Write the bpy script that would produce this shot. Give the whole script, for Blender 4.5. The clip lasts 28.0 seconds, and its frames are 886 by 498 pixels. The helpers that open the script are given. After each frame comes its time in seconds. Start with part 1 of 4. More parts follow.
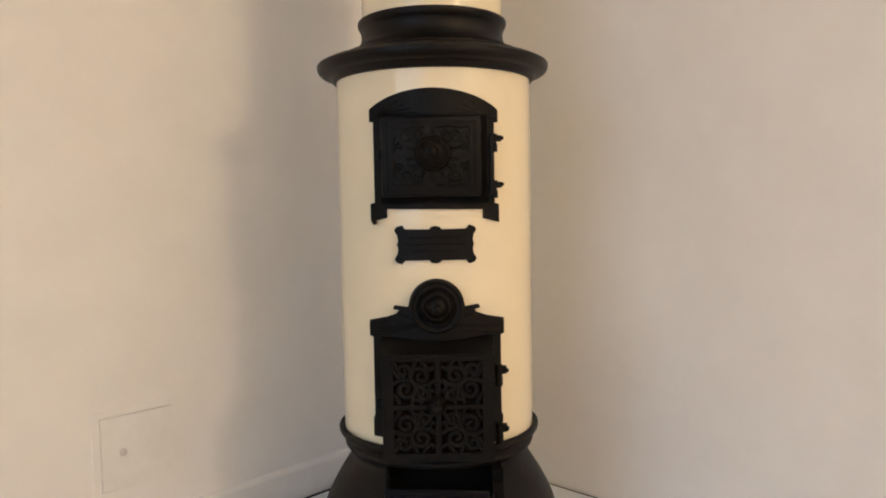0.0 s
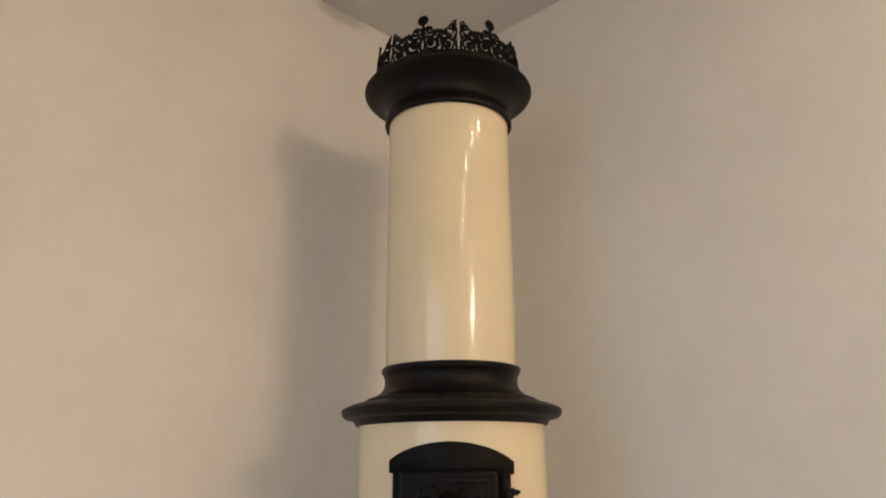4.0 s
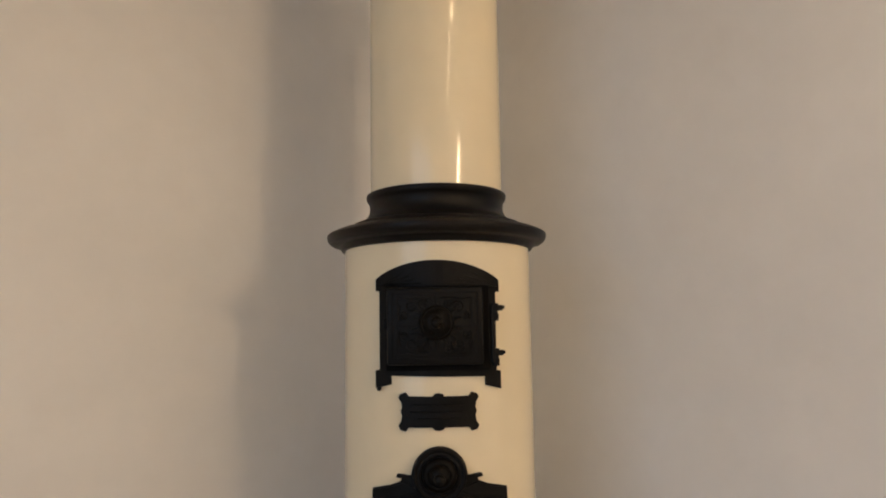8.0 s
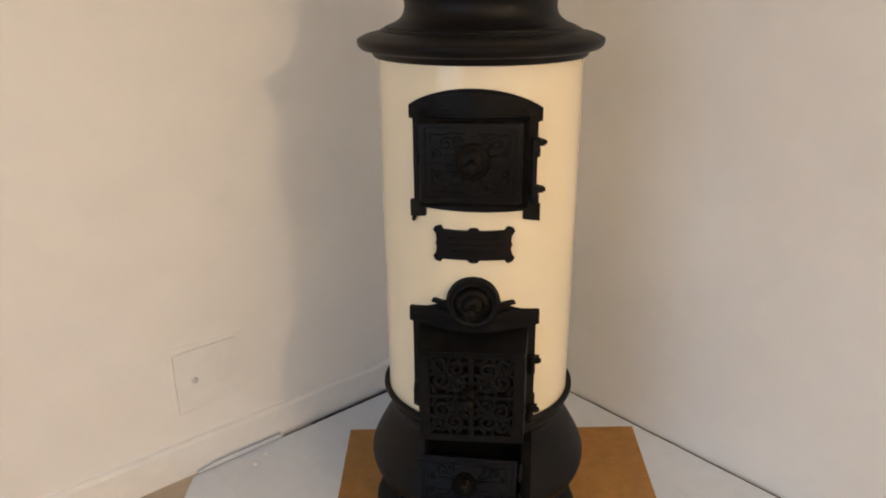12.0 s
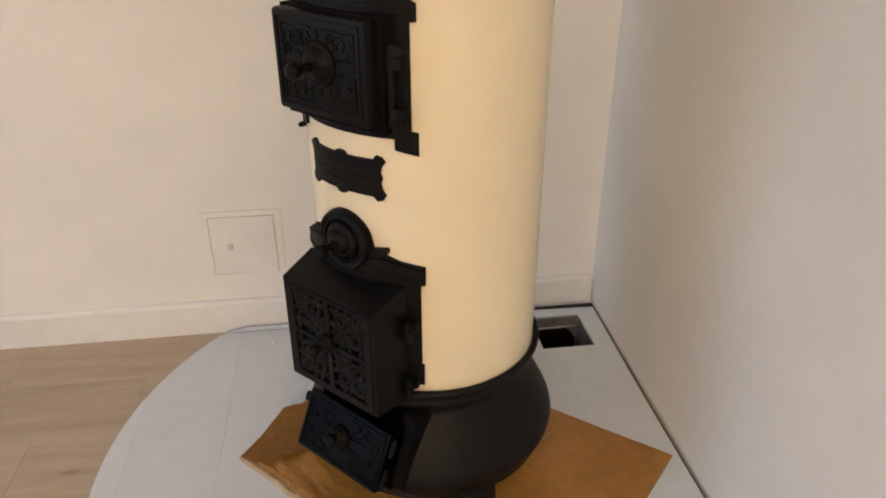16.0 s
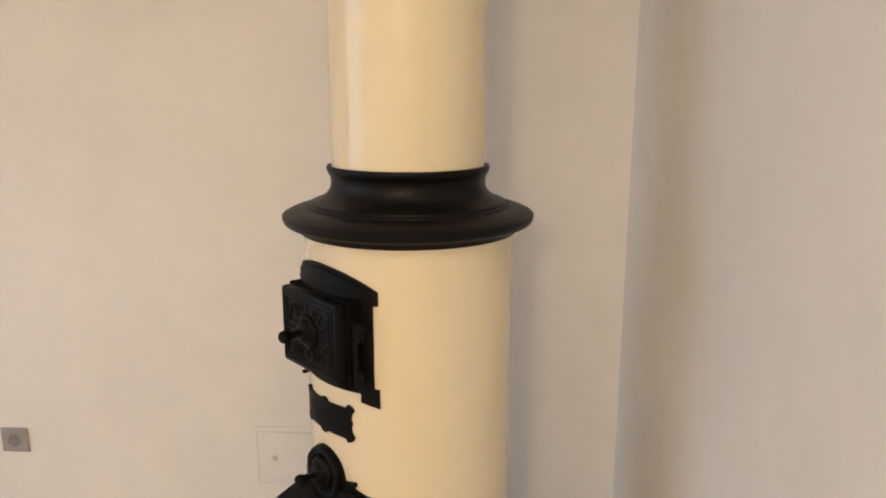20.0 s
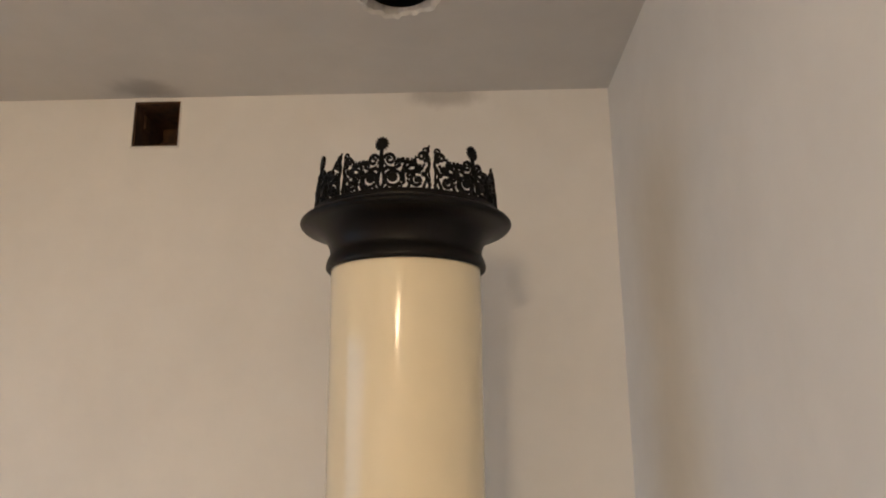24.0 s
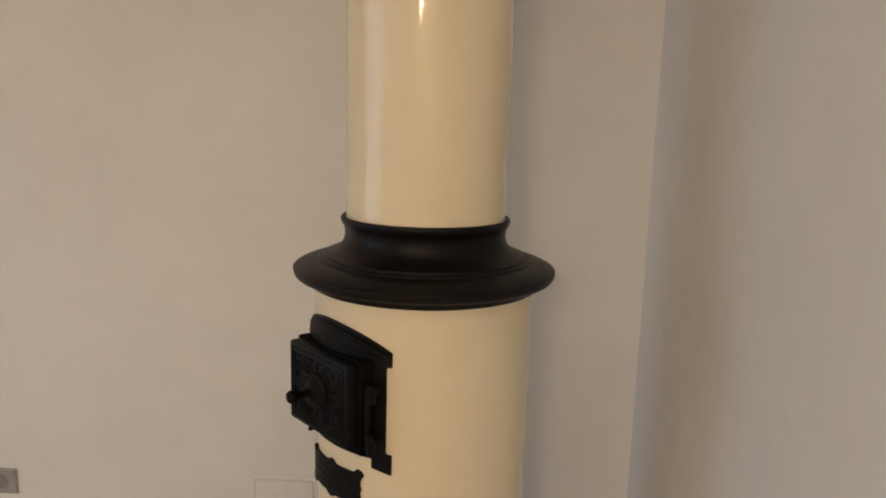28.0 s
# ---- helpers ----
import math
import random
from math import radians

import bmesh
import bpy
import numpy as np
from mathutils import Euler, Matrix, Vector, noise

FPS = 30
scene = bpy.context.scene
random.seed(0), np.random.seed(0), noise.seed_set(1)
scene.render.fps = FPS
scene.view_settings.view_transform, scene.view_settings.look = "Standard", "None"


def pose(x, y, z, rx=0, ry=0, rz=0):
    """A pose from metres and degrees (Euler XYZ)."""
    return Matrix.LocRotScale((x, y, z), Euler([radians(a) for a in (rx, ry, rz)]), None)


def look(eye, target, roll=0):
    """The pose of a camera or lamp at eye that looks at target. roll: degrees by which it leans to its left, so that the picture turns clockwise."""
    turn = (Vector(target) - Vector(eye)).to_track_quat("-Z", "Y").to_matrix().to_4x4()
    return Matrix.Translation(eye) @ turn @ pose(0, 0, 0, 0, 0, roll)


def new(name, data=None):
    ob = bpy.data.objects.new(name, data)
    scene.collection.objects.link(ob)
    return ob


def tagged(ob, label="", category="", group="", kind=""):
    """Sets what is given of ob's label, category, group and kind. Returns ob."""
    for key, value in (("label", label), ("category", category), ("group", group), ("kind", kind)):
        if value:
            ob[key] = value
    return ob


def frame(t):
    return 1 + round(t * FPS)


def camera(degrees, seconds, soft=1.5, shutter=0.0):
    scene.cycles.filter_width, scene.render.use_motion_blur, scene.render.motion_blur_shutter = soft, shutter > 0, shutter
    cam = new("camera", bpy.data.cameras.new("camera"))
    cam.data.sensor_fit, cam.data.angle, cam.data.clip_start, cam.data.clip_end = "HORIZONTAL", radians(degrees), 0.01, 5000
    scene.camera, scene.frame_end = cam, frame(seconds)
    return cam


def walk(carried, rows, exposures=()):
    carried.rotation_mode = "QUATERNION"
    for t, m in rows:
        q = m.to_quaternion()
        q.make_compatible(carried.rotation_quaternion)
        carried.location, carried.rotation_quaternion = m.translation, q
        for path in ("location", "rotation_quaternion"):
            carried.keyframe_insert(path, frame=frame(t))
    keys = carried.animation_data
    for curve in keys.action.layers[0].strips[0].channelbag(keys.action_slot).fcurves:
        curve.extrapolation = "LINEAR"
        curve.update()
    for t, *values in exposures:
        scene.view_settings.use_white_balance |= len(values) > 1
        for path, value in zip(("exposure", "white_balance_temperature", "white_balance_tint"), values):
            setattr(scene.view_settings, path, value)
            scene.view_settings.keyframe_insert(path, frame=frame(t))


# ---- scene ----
# camera: seconds, place, turn (degrees)
PATH = [
    (0, -1.1527, -1.1145, 0.8246, 86.346, 0.992, -46.588),
    (0.5, -1.1513, -1.1274, 0.8711, 88.514, 0.695, -46.629),
    (1, -1.1571, -1.1331, 0.8971, 90.786, 0.961, -46.706),
    (1.5, -1.1625, -1.1387, 0.9254, 93.016, 0.936, -46.422),
    (2, -1.1760, -1.1365, 0.9384, 95.673, 1.031, -46.237),
    (2.5, -1.1857, -1.1534, 0.9338, 100.034, 0.928, -45.537),
    (3, -1.1913, -1.1674, 0.9555, 102.630, 0.642, -44.899),
    (3.5, -1.1961, -1.1792, 0.9779, 104.548, 0.717, -44.948),
    (4, -1.2127, -1.1798, 0.9880, 106.812, 0.440, -45.105),
    (4.5, -1.2241, -1.1680, 0.9839, 109.376, 0.693, -45.544),
    (6.5, -1.1953, -1.1779, 0.9425, 107.367, 0.632, -45.548),
    (7, -1.1726, -1.1782, 0.9172, 104.134, 0.592, -45.218),
    (7.5, -1.1818, -1.1627, 0.8892, 101.543, 0.500, -45.959),
    (8, -1.1892, -1.1505, 0.8907, 96.783, 0.836, -46.333),
    (8.5, -1.1754, -1.1533, 0.8706, 94.366, 0.961, -46.099),
    (9, -1.1475, -1.1397, 0.8528, 92.061, 0.352, -46.368),
    (9.2, -1.1385, -1.1292, 0.8417, 91.097, 0.374, -45.944),
    (9.5, -1.1343, -1.1071, 0.8431, 89.733, 0.728, -45.669),
    (10, -1.1228, -1.0547, 0.8502, 85.350, 0.437, -45.830),
    (10.3, -1.1139, -1.0254, 0.9304, 82.474, 0.810, -46.875),
    (10.5, -1.0949, -1.0252, 0.9746, 79.880, 1.606, -46.094),
    (10.7, -1.0954, -1.0183, 1.0290, 77.069, 0.716, -46.094),
    (11, -1.1003, -1.0294, 1.1399, 71.949, 1.161, -45.409),
    (11.3, -1.0920, -1.0435, 1.2023, 70.178, 0.925, -45.708),
    (11.5, -1.0895, -1.0597, 1.2191, 70.813, 1.246, -45.416),
    (11.7, -1.0834, -1.0686, 1.2389, 70.765, 1.873, -44.268),
    (12, -1.0526, -1.1080, 1.2209, 69.868, 0.516, -40.760),
    (12.3, -1.0083, -1.1334, 1.2258, 68.974, -0.571, -36.837),
    (12.5, -0.9622, -1.1805, 1.2164, 69.099, -0.774, -32.945),
    (12.7, -0.9171, -1.2018, 1.2063, 68.066, -1.222, -31.237),
    (13, -0.8520, -1.2009, 1.2102, 66.771, 0.079, -31.025),
    (13.3, -0.7450, -1.1886, 1.2248, 65.310, 0.630, -30.435),
    (13.5, -0.6704, -1.1882, 1.1995, 65.222, 0.642, -28.606),
    (15.5, -0.2529, -1.2646, 1.1663, 63.509, 0.335, -11.495),
    (15.8, -0.1803, -1.2336, 1.1590, 62.307, -0.276, -9.160),
    (16, -0.1417, -1.2208, 1.1715, 61.982, 0.045, -7.945),
    (16.3, -0.0897, -1.2260, 1.1621, 63.499, 1.697, -5.747),
    (16.5, -0.0341, -1.2385, 1.1752, 63.401, 1.067, -2.211),
    (16.7, 0.0196, -1.2634, 1.1695, 63.749, 0.498, 0.621),
    (17, 0.0800, -1.3219, 1.1797, 63.496, 0.535, 3.870),
    (17.5, 0.1177, -1.3794, 1.1775, 62.576, 0.519, 4.984),
    (17.8, 0.1315, -1.4099, 1.1801, 62.281, 0.463, 4.778),
    (18, 0.1347, -1.4121, 1.1827, 62.655, 0.603, 4.413),
    (18.5, 0.1414, -1.4172, 1.2219, 66.569, 0.634, 4.414),
    (19, 0.1372, -1.4311, 1.2495, 70.663, 0.405, 3.638),
    (19.2, 0.1349, -1.4267, 1.2821, 70.351, 0.439, 2.956),
    (19.5, 0.1357, -1.4219, 1.2992, 72.989, -0.054, 2.578),
    (20, 0.1330, -1.4331, 1.3499, 77.733, -0.072, 2.596),
    (20.5, 0.1316, -1.4417, 1.3507, 82.708, -0.116, 2.644),
    (21, 0.1291, -1.4486, 1.3691, 86.752, -0.420, 2.327),
    (21.5, 0.1286, -1.4429, 1.4118, 88.900, -0.475, 2.203),
    (21.7, 0.1189, -1.4396, 1.4408, 89.989, -0.338, 1.882),
    (22, 0.1062, -1.4515, 1.4529, 92.105, -0.194, 1.810),
    (22.5, 0.1179, -1.4374, 1.4373, 95.615, -0.229, 3.091),
    (24.5, 0.1149, -1.4403, 1.5317, 104.219, 0.650, 1.471),
    (25, 0.1163, -1.4348, 1.5217, 103.166, 0.608, 1.480),
    (25.5, 0.1151, -1.4197, 1.4851, 99.272, 0.426, 1.710),
    (26, 0.1051, -1.4040, 1.4440, 97.131, 0.043, 1.158),
    (26.3, 0.1105, -1.3777, 1.4439, 94.319, -0.340, 1.525),
    (26.5, 0.1184, -1.3885, 1.4291, 92.429, -0.681, 1.998),
    (27, 0.1236, -1.3771, 1.3873, 89.180, -0.775, 2.487),
    (27.5, 0.1184, -1.3666, 1.3740, 84.956, -0.528, 2.843),
    (28, 0.0913, -1.3667, 1.3948, 79.659, -1.547, 2.679),
]
EXPO = [(0.0, -0.85, 6500, 11), (1.0, -0.91, 6560, 11), (4.0, -1.16, 6560, 11), (7.0, -1.26, 6540, 11), (8.0, -1.31, 6510, 11), (10.0, -1.11, 6400, 11), (11.0, -0.98, 6380, 11),
        (13.0, -0.86, 6340, 11), (17.0, -0.90, 6290, 11), (18.0, -0.89, 6310, 11), (20.0, -0.92, 6410, 11), (22.0, -1.25, 6430, 11), (24.5, -1.29, 6270, 11), (26.0, -1.30, 6370, 11), (26.8, -1.48, 6390, 11), (28.0, -1.46, 6390, 11)]
cam = camera(62.50, 28.0, soft=1.9)
walk(cam, [(r[0], pose(*r[1:])) for r in PATH], exposures=EXPO)

# room, metres: north wall y = YN, east wall x = XE, ceiling z = ZC; the stove's axis stands at the origin
XE, YN, ZC = 0.552, 0.568, 2.482
XW, YS = -3.3, -6.2
PHI = 223.86

# ---- world and lamps ----
world = bpy.data.worlds.new("world")
scene.world = world
world.use_nodes = True
wn = world.node_tree.nodes
sky = wn.new("ShaderNodeTexSky")
sky.sky_type, sky.sun_disc, sky.sun_elevation, sky.sun_rotation = "NISHITA", False, radians(30), radians(90)
wn["Background"].inputs[1].default_value = 0.1
world.node_tree.links.new(sky.outputs[0], wn["Background"].inputs[0])


def area_lamp(name, m, sx, sy, watts, colour):
    d = bpy.data.lights.new(name, "AREA")
    d.shape, d.size, d.size_y, d.energy, d.color = "RECTANGLE", sx, sy, watts, colour
    ob = new(name, d)
    ob.matrix_world = m
    return ob


def point_lamp(name, p, watts, colour, radius):
    d = bpy.data.lights.new(name, "POINT")
    d.energy, d.color, d.shadow_soft_size = watts, colour, radius
    ob = new(name, d)
    ob.location = p
    return ob


WARM = (1.0, 0.605, 0.27)
COOL = (0.45, 0.69, 1.0)
# windows in the west wall: span along it, height span, watts; the second is added fill
WINDOWS = ((-1.80, -0.10, 0.05, 2.15, 27), (-6.05, -4.45, 0.05, 2.15, 34))
for a, b, c, d, watts in WINDOWS:
    mid = (a + b) / 2
    area_lamp("window_daylight", look((XW + 0.35, mid, (c + d) / 2), (0.0, mid, -0.75)), b - a - 0.1, d - c - 0.1, watts, COOL).data.spread = radians(135)
PENDANT = (-0.61, -4.80, 2.33)
GLOBES = [(PENDANT[0] + dx, PENDANT[1] + dy, PENDANT[2] + dz) for dx, dy, dz in ((0.14, 0.04, 0.07), (0.0, -0.12, 0.0), (-0.14, 0.05, -0.07))]
for p in GLOBES:
    point_lamp("bulb_glow", p, 33, WARM, 0.072)
SPOTS = ((0.30, -1.58), (-0.09, -1.73), (-0.51, -1.97), (-0.86, -2.31), (-1.12, -2.72), (-1.38, -3.07), (-1.71, -3.42), (-2.15, -3.75))


# ---- materials ----
def node(nt, kind, **inputs):
    n = nt.nodes.new(kind)
    for k, v in inputs.items():
        n.inputs[k.replace("_", " ")].default_value = v
    return n


def noise_tex(nt, scale, detail=5.0, rough=0.55, stretch=None):
    co = nt.nodes.new("ShaderNodeTexCoord")
    n = node(nt, "ShaderNodeTexNoise", Scale=scale, Detail=detail, Roughness=rough)
    if stretch:
        mp = nt.nodes.new("ShaderNodeMapping")
        mp.inputs["Scale"].default_value = stretch
        nt.links.new(co.outputs["Object"], mp.inputs["Vector"])
        nt.links.new(mp.outputs[0], n.inputs["Vector"])
    else:
        nt.links.new(co.outputs["Object"], n.inputs["Vector"])
    return n


def ramp(nt, src, lo, hi, a=0.35, b=0.65):
    r = nt.nodes.new("ShaderNodeValToRGB")
    r.color_ramp.elements[0].position, r.color_ramp.elements[1].position = a, b
    r.color_ramp.elements[0].color = (*lo, 1)
    r.color_ramp.elements[1].color = (*hi, 1)
    nt.links.new(src, r.inputs[0])
    return r


def mixed(nt, mode, fac, a, b):
    m = nt.nodes.new("ShaderNodeMix")
    m.data_type, m.blend_type = "RGBA", mode
    m.inputs[0].default_value = fac
    nt.links.new(a, m.inputs[6])
    nt.links.new(b, m.inputs[7])
    return m.outputs[2]


def paint(name, lo, hi, rough=0.6, metal=0.0, big=2.5, fine=60.0, bump=0.15, bump_scale=180.0, coat=0.0,
          grime=0.12, rough_var=0.08, stretch=None, piece=0.0, dist=0.002, spec=0.5):
    """A surface with slow variation lo to hi, finer mottling, roughness wear and fine relief."""
    m = bpy.data.materials.new(name)
    m.use_nodes = True
    nt = m.node_tree
    bs = nt.nodes["Principled BSDF"]
    n1 = noise_tex(nt, big, 6.0, 0.6, stretch)
    base = ramp(nt, n1.outputs["Fac"], lo, hi).outputs[0]
    n2 = noise_tex(nt, fine, 4.0, 0.6, stretch)
    g = 1.0 - grime
    fine_r = ramp(nt, n2.outputs["Fac"], (g, g, g), (1, 1, 1), 0.3, 0.7)
    col = mixed(nt, "MULTIPLY", 1.0, base, fine_r.outputs[0])
    if piece:
        oi = nt.nodes.new("ShaderNodeObjectInfo")
        p = 1.0 - piece
        rr = ramp(nt, oi.outputs["Random"], (p, p, p), (1, 1, 1), 0.0, 1.0)
        col = mixed(nt, "MULTIPLY", 1.0, col, rr.outputs[0])
    nt.links.new(col, bs.inputs["Base Color"])
    mr = nt.nodes.new("ShaderNodeMapRange")
    mr.inputs["To Min"].default_value = max(rough - rough_var, 0.02)
    mr.inputs["To Max"].default_value = min(rough + rough_var, 1.0)
    nt.links.new(n1.outputs["Fac"], mr.inputs["Value"])
    nt.links.new(mr.outputs[0], bs.inputs["Roughness"])
    bs.inputs["Metallic"].default_value = metal
    bs.inputs["Specular IOR Level"].default_value = spec
    bs.inputs["Coat Weight"].default_value = coat
    bs.inputs["Coat Roughness"].default_value = 0.03
    if bump:
        n3 = noise_tex(nt, bump_scale, 3.0, 0.6, stretch)
        bp = node(nt, "ShaderNodeBump", Strength=bump, Distance=dist)
        nt.links.new(n3.outputs["Fac"], bp.inputs["Height"])
        nt.links.new(bp.outputs[0], bs.inputs["Normal"])
    return m


def glow(name, colour, strength):
    m = bpy.data.materials.new(name)
    m.use_nodes = True
    bs = m.node_tree.nodes["Principled BSDF"]
    bs.inputs["Base Color"].default_value = (*colour, 1)
    bs.inputs["Emission Color"].default_value = (*colour, 1)
    bs.inputs["Emission Strength"].default_value = strength
    return m


WALL = paint("wall_paint", (0.825, 0.815, 0.795), (0.88, 0.87, 0.85), 0.75, big=1.6, fine=8, grime=0.035, bump=0.12, bump_scale=90)
# white like the walls, but its dimmer lighting is put into a darker colour
CEIL = paint("dimmed_ceiling_paint", (0.66, 0.65, 0.635), (0.72, 0.71, 0.695), 0.85, big=1.4, fine=8, grime=0.05, bump=0.1, bump_scale=70)
TRIM = paint("trim_paint", (0.81, 0.805, 0.79), (0.87, 0.865, 0.85), 0.4, big=3, fine=30, grime=0.05, bump=0.05)
ENAMEL = paint("cream_enamel", (0.82, 0.728, 0.53), (0.85, 0.76, 0.56), 0.095, big=2.0, fine=14, grime=0.03, bump=0.0, rough_var=0.01, spec=0.5)
IRON = paint("black_iron", (0.0035, 0.003, 0.0027), (0.006, 0.0052, 0.0047), 0.42, spec=0.19, big=9, fine=120, grime=0.25, bump=0.25, bump_scale=420, rough_var=0.07, dist=0.001)
BASEIRON = paint("grainy_cast_iron", (0.0036, 0.0032, 0.0028), (0.0070, 0.0060, 0.0052), 0.48, spec=0.18, big=7, fine=90, grime=0.3, bump=0.55, bump_scale=240, rough_var=0.1, dist=0.0014)
CAST = paint("rough_cast_iron", (0.0034, 0.0032, 0.0031), (0.0068, 0.0063, 0.0060), 0.48, spec=0.14, big=14, fine=160, grime=0.35, bump=0.5, bump_scale=300, rough_var=0.1, dist=0.001)
KNOB = paint("worn_knob_iron", (0.004, 0.0036, 0.0032), (0.008, 0.0058, 0.0038), 0.45, spec=0.12, metal=0.1, big=30, fine=200, grime=0.3, bump=0.2, bump_scale=350)
# dark iron of the ash door, the bluish daylight sheen mixed into its colour
ASHIRON = paint("daylight_tinted_cast_iron", (0.0012, 0.0016, 0.0032), (0.0022, 0.0030, 0.0058), 0.5, spec=0.11, big=14, fine=160, grime=0.35, bump=0.5, bump_scale=300, rough_var=0.1, dist=0.001)
# black of the stove and flue insides; also the painted shade round the filling door
SOOT_SHADE = paint("dark_inside", (0.003, 0.003, 0.003), (0.006, 0.005, 0.005), 0.9, spec=0.1, big=12, fine=60, grime=0.3, bump=0.3)
FIREBRICK = paint("fire_clay", (0.006, 0.0035, 0.003), (0.018, 0.007, 0.005), 0.9, spec=0.1, big=25, fine=90, grime=0.3, bump=0.3)
BOARD = paint("white_board", (0.63, 0.68, 0.755), (0.70, 0.745, 0.815), 0.42, big=2.2, fine=24, grime=0.06, bump=0.08, bump_scale=60, piece=0.05)
OAK = paint("oak_laminate", (0.435, 0.342, 0.25), (0.545, 0.44, 0.335), 0.45, big=2.2, fine=16, grime=0.12, bump=0.08, bump_scale=30, stretch=(1, 9, 9), piece=0.09)
CARD = paint("brown_cardboard", (0.33, 0.155, 0.028), (0.43, 0.21, 0.045), 0.38, big=5, fine=40, grime=0.18, bump=0.7, bump_scale=24, dist=0.006)
CARD_EDGE = paint("torn_cardboard_edge", (0.42, 0.29, 0.17), (0.6, 0.46, 0.30), 0.9, big=20, fine=90, grime=0.3, bump=0.4)
ZINC = paint("galvanised_steel", (0.36, 0.365, 0.37), (0.56, 0.565, 0.57), 0.30, metal=0.7, big=18, fine=60, grime=0.2, bump=0.1)
SILVER = paint("silver_plastic", (0.36, 0.35, 0.34), (0.44, 0.43, 0.42), 0.38, metal=0.25, big=10, fine=80, grime=0.06, bump=0.03)
LATCH = paint("light_grey_plastic", (0.56, 0.55, 0.54), (0.66, 0.65, 0.64), 0.5, big=10, fine=80, grime=0.08, bump=0.03)
GREY = paint("grey_plastic", (0.22, 0.215, 0.21), (0.30, 0.292, 0.285), 0.5, big=10, fine=80, grime=0.08, bump=0.03)
BRICK = paint("sooty_brick", (0.05, 0.026, 0.014), (0.15, 0.075, 0.035), 0.9, big=12, fine=40, grime=0.4, bump=0.6, bump_scale=60)
PLASTER = paint("broken_plaster", (0.70, 0.69, 0.66), (0.88, 0.87, 0.84), 0.9, big=20, fine=70, grime=0.12, bump=0.5, bump_scale=60)
GAP = paint("black_joint", (0.012, 0.011, 0.010), (0.03, 0.028, 0.025), 0.8, big=20, fine=80, grime=0.2, bump=0.2)
JOINT = paint("brown_joint", (0.06, 0.05, 0.04), (0.14, 0.115, 0.09), 0.8, big=9, fine=60, grime=0.2, bump=0.2)
DARKCASE = paint("black_case_plastic", (0.012, 0.014, 0.014), (0.022, 0.025, 0.025), 0.45, big=10, fine=90, grime=0.2, bump=0.15)
TEAL = paint("dark_teal_plastic", (0.008, 0.045, 0.045), (0.014, 0.07, 0.068), 0.4, big=10, fine=90, grime=0.15, bump=0.1)
SCREED = paint("grey_screed", (0.28, 0.27, 0.26), (0.36, 0.35, 0.33), 0.9, big=6, fine=50, grime=0.2, bump=0.3)
BULB = glow("lamp_glass", (1.0, 0.80, 0.55), 150.0)
SPOT_GLOW = glow("spot_glass", (1.0, 0.76, 0.47), 360.0)
GLASS_SKY = glow("daylight_pane", (0.78, 0.88, 1.0), 0.35)


def stain(mat, centre, radii, colour, strength, world_space=False):
    """A soft smudge with a ragged outline at a place on a surface."""
    nt = mat.node_tree
    bs = nt.nodes["Principled BSDF"]
    old = bs.inputs["Base Color"].links[0].from_socket
    co = nt.nodes.new("ShaderNodeTexCoord")
    mp = nt.nodes.new("ShaderNodeMapping")
    mp.vector_type = "POINT"
    mp.inputs["Location"].default_value = [-c / r for c, r in zip(centre, radii)]
    mp.inputs["Scale"].default_value = [1 / r for r in radii]
    nt.links.new(nt.nodes.new("ShaderNodeNewGeometry").outputs["Position"] if world_space else co.outputs["Object"], mp.inputs["Vector"])
    ln = nt.nodes.new("ShaderNodeVectorMath")
    ln.operation = "LENGTH"
    nt.links.new(mp.outputs[0], ln.inputs[0])
    n = noise_tex(nt, 18, 4.0, 0.6)
    ad = nt.nodes.new("ShaderNodeMath")
    ad.operation = "MULTIPLY_ADD"
    ad.inputs[1].default_value, ad.inputs[2].default_value = 0.8, -0.4
    nt.links.new(n.outputs["Fac"], ad.inputs[0])
    sm = nt.nodes.new("ShaderNodeMath")
    nt.links.new(ln.outputs["Value"], sm.inputs[0])
    nt.links.new(ad.outputs[0], sm.inputs[1])
    mr = nt.nodes.new("ShaderNodeMapRange")
    mr.interpolation_type = "SMOOTHSTEP"
    for k, v in (("From Min", 1.1), ("From Max", 0.3), ("To Min", 0.0), ("To Max", strength)):
        mr.inputs[k].default_value = v
    nt.links.new(sm.outputs[0], mr.inputs["Value"])
    mx = nt.nodes.new("ShaderNodeMix")
    mx.data_type = "RGBA"
    nt.links.new(mr.outputs[0], mx.inputs[0])
    nt.links.new(old, mx.inputs[6])
    mx.inputs[7].default_value = (*colour, 1)
    nt.links.new(mx.outputs[2], bs.inputs["Base Color"])


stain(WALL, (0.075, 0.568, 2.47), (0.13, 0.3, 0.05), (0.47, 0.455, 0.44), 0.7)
stain(CEIL, (-0.81, 0.50, 2.482), (0.12, 0.07, 0.3), (0.40, 0.39, 0.38), 0.6)

# knots and scuffs of the laminate
for kx, ky, rx, ry in ((-1.19, 0.26, 0.035, 0.012), (-0.78, 0.05, 0.030, 0.010), (-1.02, 0.12, 0.05, 0.014), (-1.15, -0.12, 0.022, 0.009)):
    stain(OAK, (kx, ky, 0.0), (rx, ry, 0.1), (0.20, 0.135, 0.09), 0.55, True)


